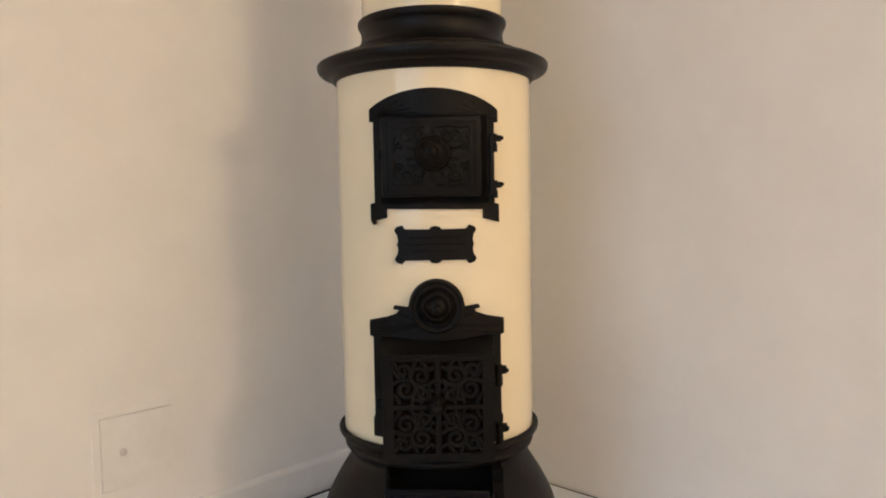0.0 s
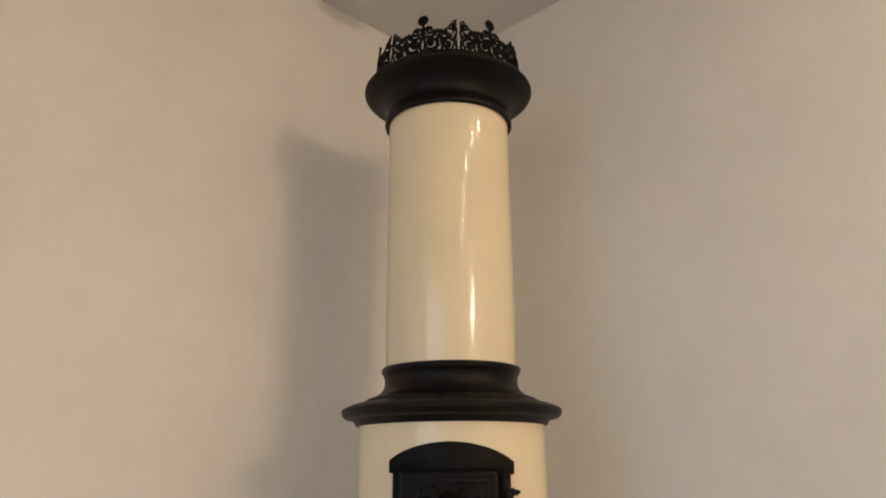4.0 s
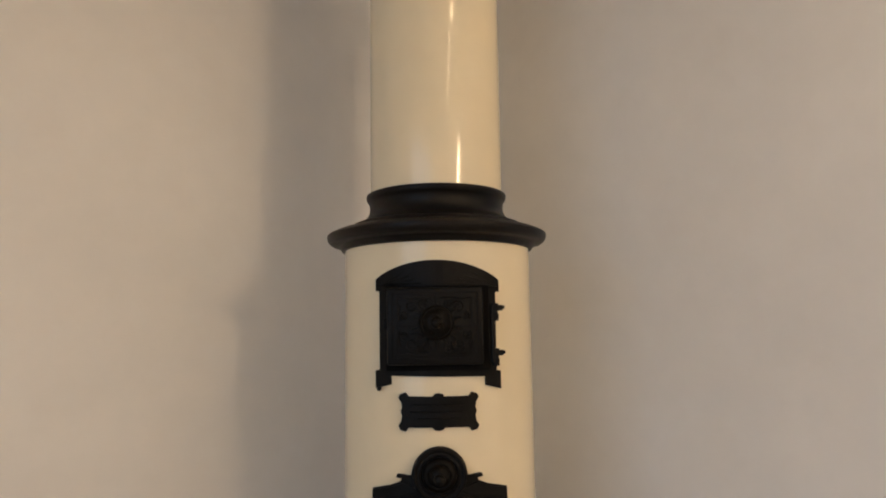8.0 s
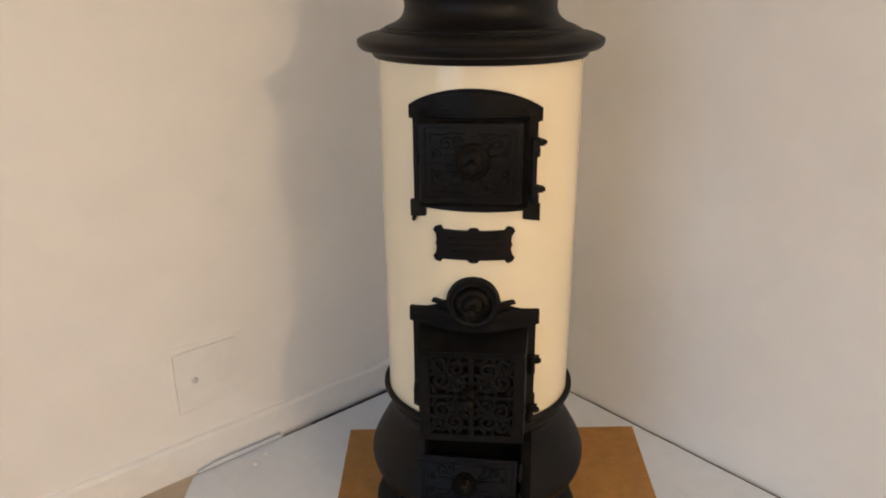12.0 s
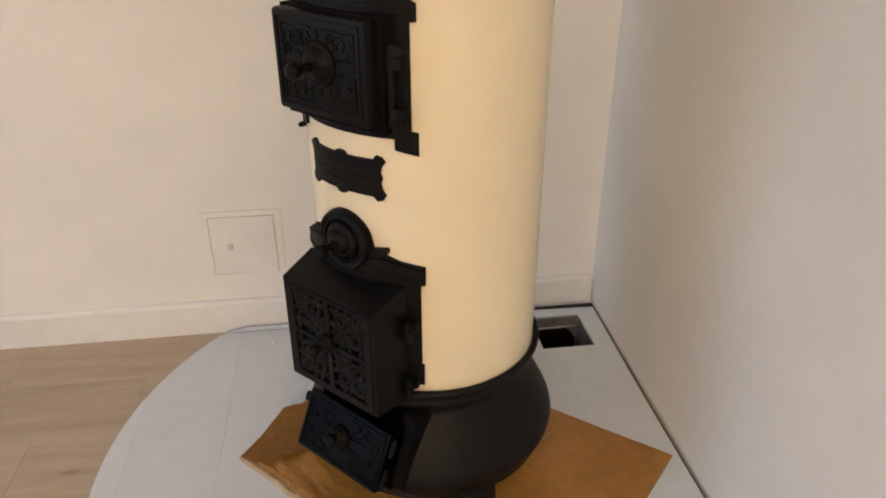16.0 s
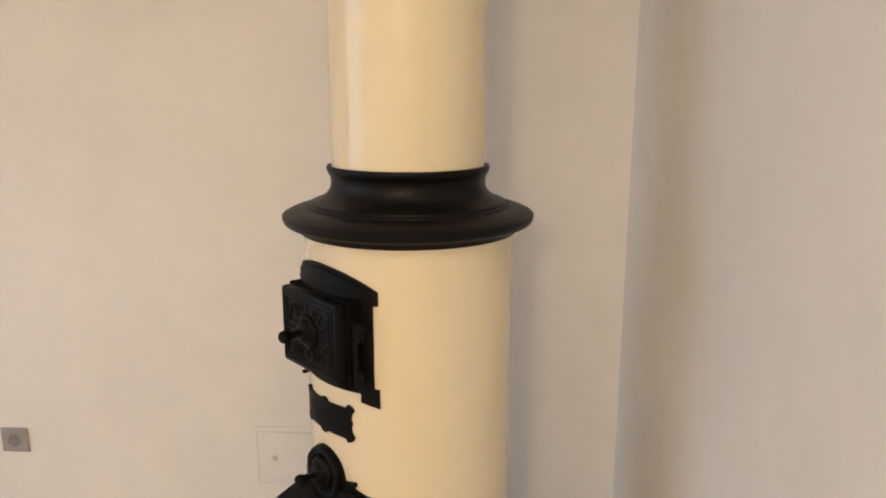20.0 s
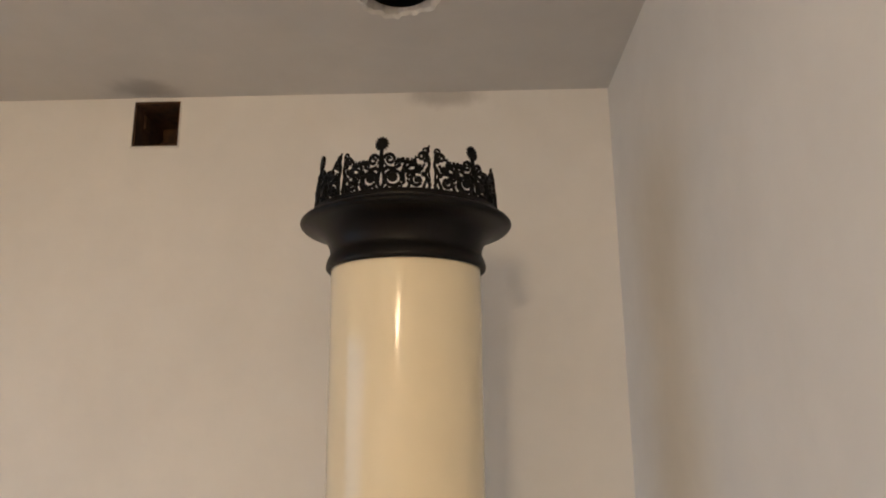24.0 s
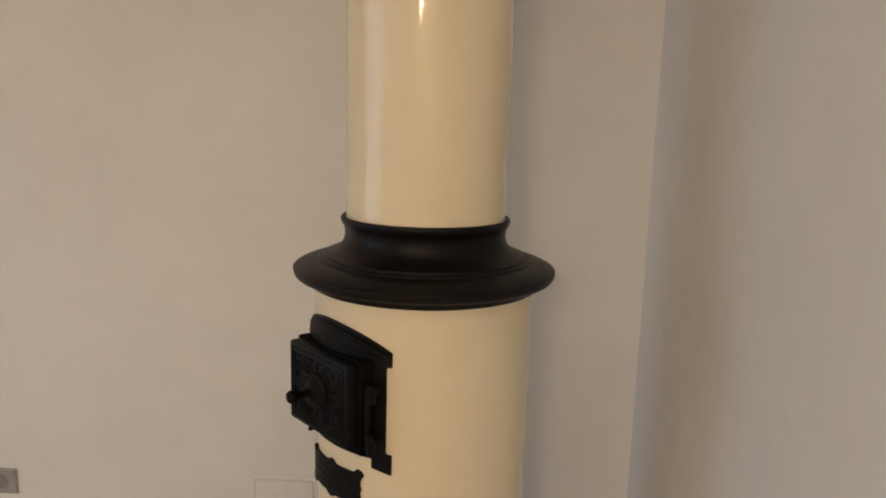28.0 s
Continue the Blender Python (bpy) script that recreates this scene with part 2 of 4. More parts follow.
# ---- mesh helpers ----
def part(name, bm, material, parent=None, label="", smooth=None):
    me = bpy.data.meshes.new(name)
    bmesh.ops.recalc_face_normals(bm, faces=bm.faces)
    if smooth is not None:
        for e in bm.edges:
            e.smooth = len(e.link_faces) == 2 and e.calc_face_angle(0) < radians(smooth)
        for f in bm.faces:
            f.smooth = True
    bm.to_mesh(me)
    bm.free()
    me.materials.append(material)
    ob = new(name, me)
    if parent:
        ob.parent = parent
    if label:
        ob["label"] = label
    return ob


def thing(name, label, category, at=None, kind="", group=""):
    ob = tagged(new(name), label, category, group, kind)
    if at is not None:
        ob.matrix_world = at
    return ob


def lathe(profile, segs=96, bm=None, m=None, close=False, mouth=False):
    """Revolves (radius, z) points about z."""
    bm = bm or bmesh.new()
    rings = []
    for r, z in profile:
        rings.append([bm.verts.new((r * math.cos(2 * math.pi * k / segs), r * math.sin(2 * math.pi * k / segs), z)) for k in range(segs)])
    pairs = list(zip(rings, rings[1:])) + ([(rings[-1], rings[0])] if close else [])
    for a, b in pairs:
        for k in range(segs):
            bm.faces.new((a[k], a[(k + 1) % segs], b[(k + 1) % segs], b[k]))
    if not close:
        for ring in (rings[-1:] if mouth else (rings[0], rings[-1])):
            if profile[rings.index(ring)][0] > 1e-6:
                bm.faces.new(ring)
    if m is not None:
        bmesh.ops.transform(bm, matrix=m, verts=[v for ring in rings for v in ring])
    return bm


def smooth_profile(pts, n=6):
    """Catmull-Rom through (radius, z) points."""
    out = []
    for i in range(len(pts) - 1):
        p0, p1, p2, p3 = pts[max(i - 1, 0)], pts[i], pts[i + 1], pts[min(i + 2, len(pts) - 1)]
        for k in range(n):
            t = k / n
            out.append(tuple(0.5 * (2 * b + (c - a) * t + (2 * a - 5 * b + 4 * c - d) * t * t + (3 * b - a - 3 * c + d) * t ** 3)
                             for a, b, c, d in zip(p0, p1, p2, p3)))
    return out + [pts[-1]]


def box(x0, x1, y0, y1, z0, z1, bm=None, m=None, bevel=0.0):
    bm = bm or bmesh.new()
    vs = [bm.verts.new((x, y, z)) for z in (z0, z1) for x, y in ((x0, y0), (x1, y0), (x1, y1), (x0, y1))]
    fs = [bm.faces.new([vs[i] for i in q]) for q in ((3, 2, 1, 0), (4, 5, 6, 7), (0, 1, 5, 4), (1, 2, 6, 5), (2, 3, 7, 6), (3, 0, 4, 7))]
    if bevel:
        es = {e for f in fs for e in f.edges}
        r = bmesh.ops.bevel(bm, geom=list(es), offset=bevel, segments=2, affect="EDGES", profile=0.5)
        vs = list({v for f in r["faces"] for v in f.verts} | {v for v in vs if v.is_valid})
    if m is not None:
        bmesh.ops.transform(bm, matrix=m, verts=vs)
    return bm


def tube(bm, pts, r, sides=6, taper=None, flat=1.0, up=None):
    """A round bar along a line of points; flat squeezes it along up."""
    pts = [Vector(p) for p in pts]
    rings = []
    for i, p in enumerate(pts):
        d = (pts[min(i + 1, len(pts) - 1)] - pts[max(i - 1, 0)]).normalized()
        u = Vector(up) if up else (Vector((0, 0, 1)) if abs(d.z) < 0.9 else Vector((1, 0, 0)))
        a = d.cross(u)
        a = a.normalized() if a.length > 1e-6 else d.orthogonal().normalized()
        b = a.cross(d).normalized()
        q = r * (taper(i / (len(pts) - 1)) if taper else 1.0)
        rings.append([bm.verts.new(p + a * math.cos(t) * q + b * math.sin(t) * q * flat) for t in [2 * math.pi * k / sides for k in range(sides)]])
    for a, b in zip(rings, rings[1:]):
        for k in range(sides):
            bm.faces.new((a[k], a[(k + 1) % sides], b[(k + 1) % sides], b[k]))
    bm.faces.new(rings[0])
    bm.faces.new(rings[-1])
    return bm


def filled(outline):
    """A 2D outline as triangles."""
    tmp = bmesh.new()
    f = tmp.faces.new([tmp.verts.new((u, v, 0)) for u, v in outline])
    f.normal_update()
    bmesh.ops.triangulate(tmp, faces=[f], ngon_method="EAR_CLIP")
    return tmp


def cut_strips(tmp, step):
    us = [v.co.x for v in tmp.verts]
    k = math.ceil(min(us) / step)
    while k * step < max(us):
        bmesh.ops.bisect_plane(tmp, geom=tmp.verts[:] + tmp.edges[:] + tmp.faces[:], plane_co=(k * step, 0, 0), plane_no=(1, 0, 0), dist=1e-5)
        k += 1


def curved_plate(outline, r0, r1, ref=0.21, step=0.012):
    """A plate of the outline (arc length, height), bent round the stove's axis, from radius r0 to r1; its front faces -y."""
    tmp = filled(outline)
    cut_strips(tmp, step)
    base = tmp.faces[:]
    ex = bmesh.ops.extrude_face_region(tmp, geom=base)
    top = {v for v in ex["geom"] if isinstance(v, bmesh.types.BMVert)}
    for v in tmp.verts:
        r, th, z = (r1 if v in top else r0), v.co.x / ref, v.co.y
        v.co = (r * math.sin(th), -r * math.cos(th), z)
    return tmp


def flat_plate(outline, d0, d1, m=None):
    """A flat plate of the outline in x, z with its depth along y."""
    tmp = filled(outline)
    ex = bmesh.ops.extrude_face_region(tmp, geom=tmp.faces[:])
    top = {v for v in ex["geom"] if isinstance(v, bmesh.types.BMVert)}
    for v in tmp.verts:
        v.co = (v.co.x, d1 if v in top else d0, v.co.y)
    if m is not None:
        bmesh.ops.transform(tmp, matrix=m, verts=tmp.verts)
    return tmp


def slab(u0, u1, v0, v1, holes, d0, d1, place, cuts=()):
    """A slab u0..u1 by v0..v1 with rectangular holes through it; place(u, v, d) puts it into space."""
    us = sorted({u0, u1, *cuts, *[h[0] for h in holes], *[h[1] for h in holes]})
    vs = sorted({v0, v1, *[h[2] for h in holes], *[h[3] for h in holes]})
    bm = bmesh.new()
    gv = {}

    def vert(i, j):
        if (i, j) not in gv:
            gv[i, j] = bm.verts.new((us[i], vs[j], 0))
        return gv[i, j]
    for i in range(len(us) - 1):
        for j in range(len(vs) - 1):
            cu, cv = (us[i] + us[i + 1]) / 2, (vs[j] + vs[j + 1]) / 2
            if not any(h[0] < cu < h[1] and h[2] < cv < h[3] for h in holes):
                bm.faces.new((vert(i, j), vert(i + 1, j), vert(i + 1, j + 1), vert(i, j + 1)))
    ex = bmesh.ops.extrude_face_region(bm, geom=bm.faces[:])
    top = {v for v in ex["geom"] if isinstance(v, bmesh.types.BMVert)}
    for v in bm.verts:
        v.co = place(v.co.x, v.co.y, d1 if v in top else d0)
    return bm


def spiral(cx, cy, r, turns, start, sign=1, n=26, shrink=0.16):
    """A scroll in the plane, from its outer end to its eye."""
    out = []
    for k in range(n + 1):
        t = k / n
        a = start + sign * t * turns * 2 * math.pi
        q = r * (1 - t * (1 - shrink))
        out.append((cx + q * math.cos(a), cy + q * math.sin(a)))
    return out


# ---- structure ----
VENT = (-0.866, -0.726, 2.327, 2.471)
HATCH = (-0.516, -0.346, 0.178, 0.348)
SOCKET = (-1.2885, -1.2425, 0.2810, 0.3270)
HOLE = (0.347, 0.492, 0.337, 0.493)
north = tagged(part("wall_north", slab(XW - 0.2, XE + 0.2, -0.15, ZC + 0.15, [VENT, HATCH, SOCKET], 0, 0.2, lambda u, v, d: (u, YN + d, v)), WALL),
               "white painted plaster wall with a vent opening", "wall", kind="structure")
east = tagged(part("wall_east", slab(YS - 0.2, YN, -0.15, ZC + 0.15, [], 0, 0.2, lambda u, v, d: (XE + d, u, v)), WALL),
              "plain white painted plaster wall beside the stove", "wall", kind="structure")
tagged(part("wall_south", slab(XW - 0.2, XE, -0.15, ZC + 0.15, [], 0, 0.2, lambda u, v, d: (u, YS - d, v)), WALL),
               "plain white painted wall closing the room", "wall", kind="structure")
west = tagged(part("wall_west", slab(YS, YN, -0.15, ZC + 0.15, [w[:4] for w in WINDOWS], 0, 0.2, lambda u, v, d: (XW - d, u, v)), WALL),
              "plain white painted wall with two unseen tall windows, one added for fill", "wall", kind="structure")
floor_ob = tagged(part("floor", slab(XW - 0.2, XE + 0.2, YS - 0.2, YN + 0.2, [HOLE], -0.2, -0.012, lambda u, v, d: (u, v, d)), SCREED),
                  "grey screed under pale oak laminate planks", "floor", kind="structure")

# ceiling with the torn flue opening above the stove
CX, CY = -0.022, 0.042
cb = slab(XW - 0.2, XE + 0.2, YS - 0.2, YN + 0.2, [(CX - 0.2, CX + 0.2, CY - 0.2, CY + 0.2)], ZC, ZC + 0.2, lambda u, v, d: (u, v, d))
rng = random.Random(4)
seg = 56
rad = [0.085 + 0.006 * math.sin(3 * k * 2 * math.pi / seg + 1) + rng.uniform(-0.006, 0.006) for k in range(seg)]
inner, outer, above = [], [], []
for k in range(seg):
    a = 2 * math.pi * k / seg
    c, s = math.cos(a), math.sin(a)
    q = 0.2 / max(abs(c), abs(s))
    inner.append(cb.verts.new((CX + rad[k] * c, CY + rad[k] * s, ZC)))
    outer.append(cb.verts.new((CX + q * c, CY + q * s, ZC)))
    above.append(cb.verts.new((CX + rad[k] * c, CY + rad[k] * s, ZC + 0.2)))
for k in range(seg):
    j = (k + 1) % seg
    cb.faces.new((inner[k], outer[k], outer[j], inner[j]))
    cb.faces.new((inner[k], inner[j], above[j], above[k]))
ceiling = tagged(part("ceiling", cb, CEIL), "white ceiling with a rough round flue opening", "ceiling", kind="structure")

# skirting board along the north wall
sk = bmesh.new()
prof = [(0, 0.0), (0.017, 0.0), (0.017, 0.088), (0.0145, 0.0945), (0.009, 0.0985), (0, 0.0995)]
ends = [[sk.verts.new((x, YN - d, z)) for d, z in prof] for x in (XW, XE - 0.004)]
for k in range(len(prof)):
    j = (k + 1) % len(prof)
    sk.faces.new((ends[0][k], ends[0][j], ends[1][j], ends[1][k]))
for e in ends:
    sk.faces.new(e)
tagged(part("baseboard", sk, TRIM), "white painted wooden skirting board", "skirting board", kind="structure")

# tall windows, both out of view; the second is added only for fill daylight
for k, (a, b, c, d, watts) in enumerate(WINDOWS):
    win = thing("window_%d" % (k + 1), "unseen tall white framed window with daylight behind", "window", kind="structure")
    mid = (a + b) / 2
    for q in ((a, b, c, c + 0.06), (a, b, d - 0.06, d), (a, a + 0.06, c + 0.06, d - 0.06), (b - 0.06, b, c + 0.06, d - 0.06), (mid - 0.03, mid + 0.03, c + 0.06, d - 0.06)):
        part("window_frame", box(XW - 0.12, XW - 0.06, *q), TRIM, win)
    for u0, u1 in ((a + 0.06, mid - 0.03), (mid + 0.03, b - 0.06)):
        part("pane", box(XW - 0.10, XW - 0.09, u0, u1, c + 0.06, d - 0.06), GLASS_SKY, win)


# ---- the stove ----
STOVE = thing("column_stove", "tall cream enamelled column stove with black cast-iron fittings", "stove", pose(0, 0, 0, 0, 0, PHI - 270))
RB = 0.2075

body_shell = part("body_shell", lathe([(RB, 0.33), (RB, 1.095)], 128), ENAMEL, STOVE, "glossy cream enamelled body drum", 40)
part("column_shell", lathe([(0.150, 1.18), (0.150, 1.835)], 128), ENAMEL, STOVE, "glossy cream enamelled upper column", 40)

base_prof = [(0.2055, 0.341), (0.213, 0.347), (0.2185, 0.344), (0.2198, 0.338), (0.2170, 0.331), (0.2100, 0.325), (0.2050, 0.3215), (0.2040, 0.318), (0.2065, 0.315), (0.2075, 0.309), (0.2050, 0.303),
             (0.1990, 0.298), (0.1945, 0.290), (0.1940, 0.282), (0.1965, 0.2745), (0.2030, 0.263), (0.2130, 0.2475), (0.2250, 0.2280), (0.2375, 0.2050), (0.2475, 0.1850), (0.2540, 0.1670), (0.2535, 0.151),
             (0.2485, 0.136), (0.2420, 0.1245), (0.2378, 0.1205), (0.2392, 0.1165), (0.2370, 0.1095), (0.2290, 0.1030), (0.2180, 0.099), (0.2150, 0.095), (0.205, 0.091), (0.19, 0.090)]
base_bm = lathe([(0.188, 0.30)] + smooth_profile(base_prof, 4) + [(0.17, 0.090)], 160)
mouth = [f for f in base_bm.faces if f.calc_center_median().y < -0.14 and -0.095 < f.calc_center_median().x < 0.106 and 0.155 < f.calc_center_median().z < 0.2985]
bmesh.ops.delete(base_bm, geom=mouth, context="FACES")
part("base", base_bm, BASEIRON, STOVE, "black cast-iron bulbous base", 50)

neck_prof = [(0.1505, 1.200), (0.1515, 1.2075), (0.1575, 1.2085), (0.1595, 1.2035), (0.1575, 1.196), (0.1535, 1.189), (0.1515, 1.178), (0.1535, 1.165), (0.1605, 1.154), (0.1725, 1.1455),
             (0.184, 1.1408), (0.1905, 1.1388)]
flange_prof = [(0.1925, 1.1345), (0.1985, 1.1340), (0.2010, 1.1305), (0.2045, 1.1290), (0.2140, 1.1278), (0.2260, 1.1248), (0.2380, 1.1200), (0.2448, 1.1165)]
rim_prof = [(0.2474, 1.1135), (0.2468, 1.1070), (0.2440, 1.1005), (0.2385, 1.0960)]
under_prof = [(0.2300, 1.0945), (0.2225, 1.0925), (0.2190, 1.0885), (0.2165, 1.0840), (0.2135, 1.0805), (0.2082, 1.0800)]
collar_prof = [p for row in (neck_prof, flange_prof, rim_prof, under_prof) for p in smooth_profile(row, 4)]
part("collar", lathe([(0.1505, 1.12)] + collar_prof + [(0.2082, 1.09)], 128), IRON, STOVE, "satin black iron collar with a wide flange", 32)

lip_prof = [(0.1545, 1.8130), (0.1590, 1.8160), (0.1606, 1.8215), (0.1596, 1.829), (0.1565, 1.838), (0.1535, 1.8445), (0.1530, 1.853), (0.1570, 1.867), (0.166, 1.880), (0.178, 1.889), (0.1905, 1.8945), (0.2020, 1.8982), (0.2096, 1.9015), (0.2137, 1.9065), (0.2128, 1.9110), (0.2085, 1.9155), (0.2025, 1.9185), (0.1960, 1.9208), (0.1895, 1.9225)]
part("capital", lathe([(0.1505, 1.86), (0.1505, 1.8160)] + smooth_profile(lip_prof, 4) + [(0.12, 1.9225), (0.12, 1.88)], 128), IRON, STOVE, "satin black iron capital", 40)
part("top_plate", lathe([(0.122, 1.900), (0.122, 1.912)], 64), SOOT_SHADE, STOVE)


def leg(angle):
    """A splayed foot under the base, facing out at the angle from the front."""
    bm = bmesh.new()
    rows = [(0.192, 0.118, 0.060, 0.032), (0.210, 0.101, 0.062, 0.032), (0.224, 0.083, 0.058, 0.030), (0.230, 0.078, 0.050, 0.028), (0.234, 0.064, 0.046, 0.027), (0.239, 0.052, 0.037, 0.025), (0.242, 0.047, 0.038, 0.025),
            (0.245, 0.036, 0.033, 0.022), (0.248, 0.020, 0.030, 0.020), (0.250, 0.0115, 0.031, 0.021)]
    rings = []
    for r, z, w, d in rows:
        ring = []
        for k in range(16):
            a = 2 * math.pi * k / 16
            c, s = math.cos(a), math.sin(a)
            c, s = math.copysign(abs(c) ** 0.65, c), math.copysign(abs(s) ** 0.65, s)
            ring.append(bm.verts.new((w * c, -(r - 0.003 + d * -s), z)))
        rings.append(ring)
    for a, b in zip(rings, rings[1:]):
        for k in range(16):
            bm.faces.new((a[k], a[(k + 1) % 16], b[(k + 1) % 16], b[k]))
    bm.faces.new(rings[0])
    bm.faces.new(rings[-1])
    bmesh.ops.transform(bm, matrix=Matrix.Rotation(angle, 4, "Z"), verts=bm.verts)
    return bm


for a in (1.0, -1.0, math.pi):
    part("leg", leg(a), CAST, STOVE, "splayed cast-iron foot", 50)

# upper frame and filling door
hop = [(-0.132, 1.000), (-0.132, 0.976), (-0.1225, 0.975), (-0.1225, 0.822), (-0.133, 0.820), (-0.133, 0.785), (-0.097, 0.793), (-0.097, 0.810), (0.097, 0.810), (0.097, 0.793),
       (0.133, 0.785), (0.133, 0.820), (0.1225, 0.822), (0.1225, 0.975), (0.132, 0.976), (0.132, 1.000)]
arch = [(x, 1.000 + 0.0365 * (1 - (x / 0.132) ** 2) ** 0.92) for x in [0.132 * (1 - 2 * k / 18) for k in range(1, 18)]]
def hung(x, z):
    """The upper frame hangs a little askew, its left side higher."""
    return x, z + 0.002 - 0.017 * x + 0.0025 * min(max((z - 0.822) / 0.15, 0), 1)


hop, arch = [hung(*q) for q in hop], [hung(*q) for q in arch]
hframe = part("door_frame", curved_plate(hop + arch, 0.203, 0.2125), CAST, STOVE, "black cast-iron frame with an arched head")
hood = [hung(x, z) for x, z in ((-0.128, 0.997), (-0.128, 0.9860), (0.128, 0.9860), (0.128, 0.997))] + [(x * 0.965, z - 0.007) for x, z in arch]
part("hood", curved_plate(hood, 0.2127, 0.2165), CAST, hframe)
for sx in (-1, 1):
    gb = bmesh.new()
    for k in range(4):
        th0, th1 = sx * 0.118 / 0.21, sx * (0.03 + 0.012 * k) / 0.21
        tube(gb, [(0.2165 * math.sin(th0 + (th1 - th0) * q / 6), -0.2165 * math.cos(th0 + (th1 - th0) * q / 6), 0.992 + (0.003 + 0.0078 * k) * (q / 6) ** 1.2) for q in range(7)], 0.0014, 5)
    part("hood_ridge", gb, CAST, hframe)


def scroll_set(bm, place, w, h, r):
    """Scrolled leaf relief for one quarter of a door panel, growing from its inner corner."""
    lines = [spiral(0.60 * w, 0.60 * h, 0.26 * min(w, h), 1.5, math.pi * 1.1, -1),
             spiral(0.30 * w, 0.72 * h, 0.16 * min(w, h), 1.3, 0, 1),
             spiral(0.80 * w, 0.28 * h, 0.15 * min(w, h), 1.3, math.pi / 2, -1)]
    for k in range(3):
        a = 0.25 + 0.5 * k
        lines.append([(0.08 * w + t * 0.55 * w * math.cos(a), 0.08 * h + t * 0.55 * h * math.sin(a) + 0.06 * h * math.sin(t * 3)) for t in [q / 6 for q in range(7)]])
    lines.append([(0.1 * w, 0.94 * h), (0.4 * w, 0.97 * h), (0.7 * w, 0.9 * h), (0.93 * w, 0.95 * h)])
    lines.append([(0.94 * w, 0.1 * h), (0.97 * w, 0.4 * h), (0.9 * w, 0.7 * h)])
    for ln in lines:
        tube(bm, [place(u, v) for u, v in ln], r, 5, taper=lambda t: 1.0 - 0.45 * t)


def rosette_knob(parent, m, big=0.031, reach=0.052):
    """A round escutcheon with a spindle and a ball grip, along -y."""
    turn = m @ Matrix.Rotation(radians(90), 4, "X")
    esc = part("escutcheon", lathe(smooth_profile([(big, 0), (big, 0.004), (big * 0.88, 0.008), (big * 0.82, 0.007), (big * 0.72, 0.010), (big * 0.55, 0.015), (big * 0.36, 0.018), (0.004, 0.019)], 3), 32, m=turn),
               KNOB, parent, "worn round iron escutcheon", 50)
    part("grip", lathe(smooth_profile([(0.0075, 0.016), (0.0065, 0.024), (0.006, reach - 0.024), (0.0085, reach - 0.019), (0.0115, reach - 0.011), (0.010, reach - 0.004), (0.004, reach), (0.0005, reach + 0.0004)], 3), 20, m=turn),
         KNOB, esc, "worn turned iron grip", 60)
    return esc


def hinge(parent, x, y, z, h=0.034):
    bm = bmesh.new()
    lathe([(0.0076, z - h / 2), (0.0076, z - 0.002), (0.0058, z - 0.002), (0.0058, z + 0.002), (0.0076, z + 0.002), (0.0076, z + h / 2)], 14, bm, Matrix.Translation((x, y, 0)))
    box(x - 0.020, x + 0.004, y - 0.004, y + 0.006, z - h / 2 + 0.004, z - 0.003, bm)
    box(x - 0.004, x + 0.015, y - 0.003, y + 0.010, z + 0.003, z + h / 2 - 0.003, bm)
    box(x + 0.006, x + 0.019, y - 0.004, y + 0.004, z + 0.006, z + 0.0125, bm)
    return part("hinge", bm, CAST, parent, "cast-iron hinge with a pin", 40)


HY = -0.2375
hdoor = part("filling_door", box(-0.0985, 0.0890, HY, -0.196, 0.8350, 0.985, bevel=0.0055), CAST, STOVE, "black cast-iron filling door with scrolled relief", 40)
# the shadow line round the door, put in as a black plate
part("door_gap_shade", box(-0.1005, 0.1005, -0.2165, -0.192, 0.8240, 0.9885), SOOT_SHADE, hframe, "black plate painted as the shaded gap round the door")
bd = bmesh.new()
for x0, x1, z0, z1 in ((-0.0840, 0.0840, 0.9735, 0.9762), (-0.0840, 0.0840, 0.8455, 0.8482), (-0.0840, -0.0813, 0.8484, 0.9733), (0.0813, 0.0840, 0.8484, 0.9733),
                       (-0.0740, -0.0715, 0.8560, 0.9060), (0.0715, 0.0740, 0.8560, 0.9060), (-0.0740, -0.0715, 0.9140, 0.9660), (0.0715, 0.0740, 0.9140, 0.9660),
                       (-0.0810, -0.0300, 0.9085, 0.9115), (0.0300, 0.0810, 0.9085, 0.9115)):
    box(x0 - 0.0048, x1 - 0.0048, HY - 0.0017, HY + 0.001, z0, z1, bd)
part("relief_border", bd, CAST, hdoor)
for sx in (-1, 1):
    for sz in (-1, 1):
        sb = bmesh.new()
        scroll_set(sb, lambda u, v: (sx * (0.004 + u) - 0.0045, HY - 0.0006, 0.9105 + sz * (0.004 + v)), 0.069, 0.053, 0.0021)
        part("scroll_relief", sb, CAST, hdoor)
rosette_knob(hdoor, Matrix.Translation((-0.0020, HY, 0.9155)), 0.0335, 0.06)
ray_bm = bmesh.new()
for k in range(14):
    q = 2 * math.pi * (k + 0.5) / 14
    tube(ray_bm, [(d * math.cos(q) - 0.0020, HY - 0.0008, 0.9155 + d * math.sin(q)) for d in (0.036, 0.043, 0.050)], 0.0028, 5, taper=lambda t: 1.0 - 0.5 * t)
part("sunburst_relief", ray_bm, CAST, hdoor)
for z in (0.936, 0.848):
    hinge(hframe, 0.1135, -0.205, z)
tb = bmesh.new()
tube(tb, [(0.1085, -0.2085, 0.838), (0.1085, -0.2085, 0.950)], 0.0045, 10)
part("hinge_pin", tb, CAST, hframe)
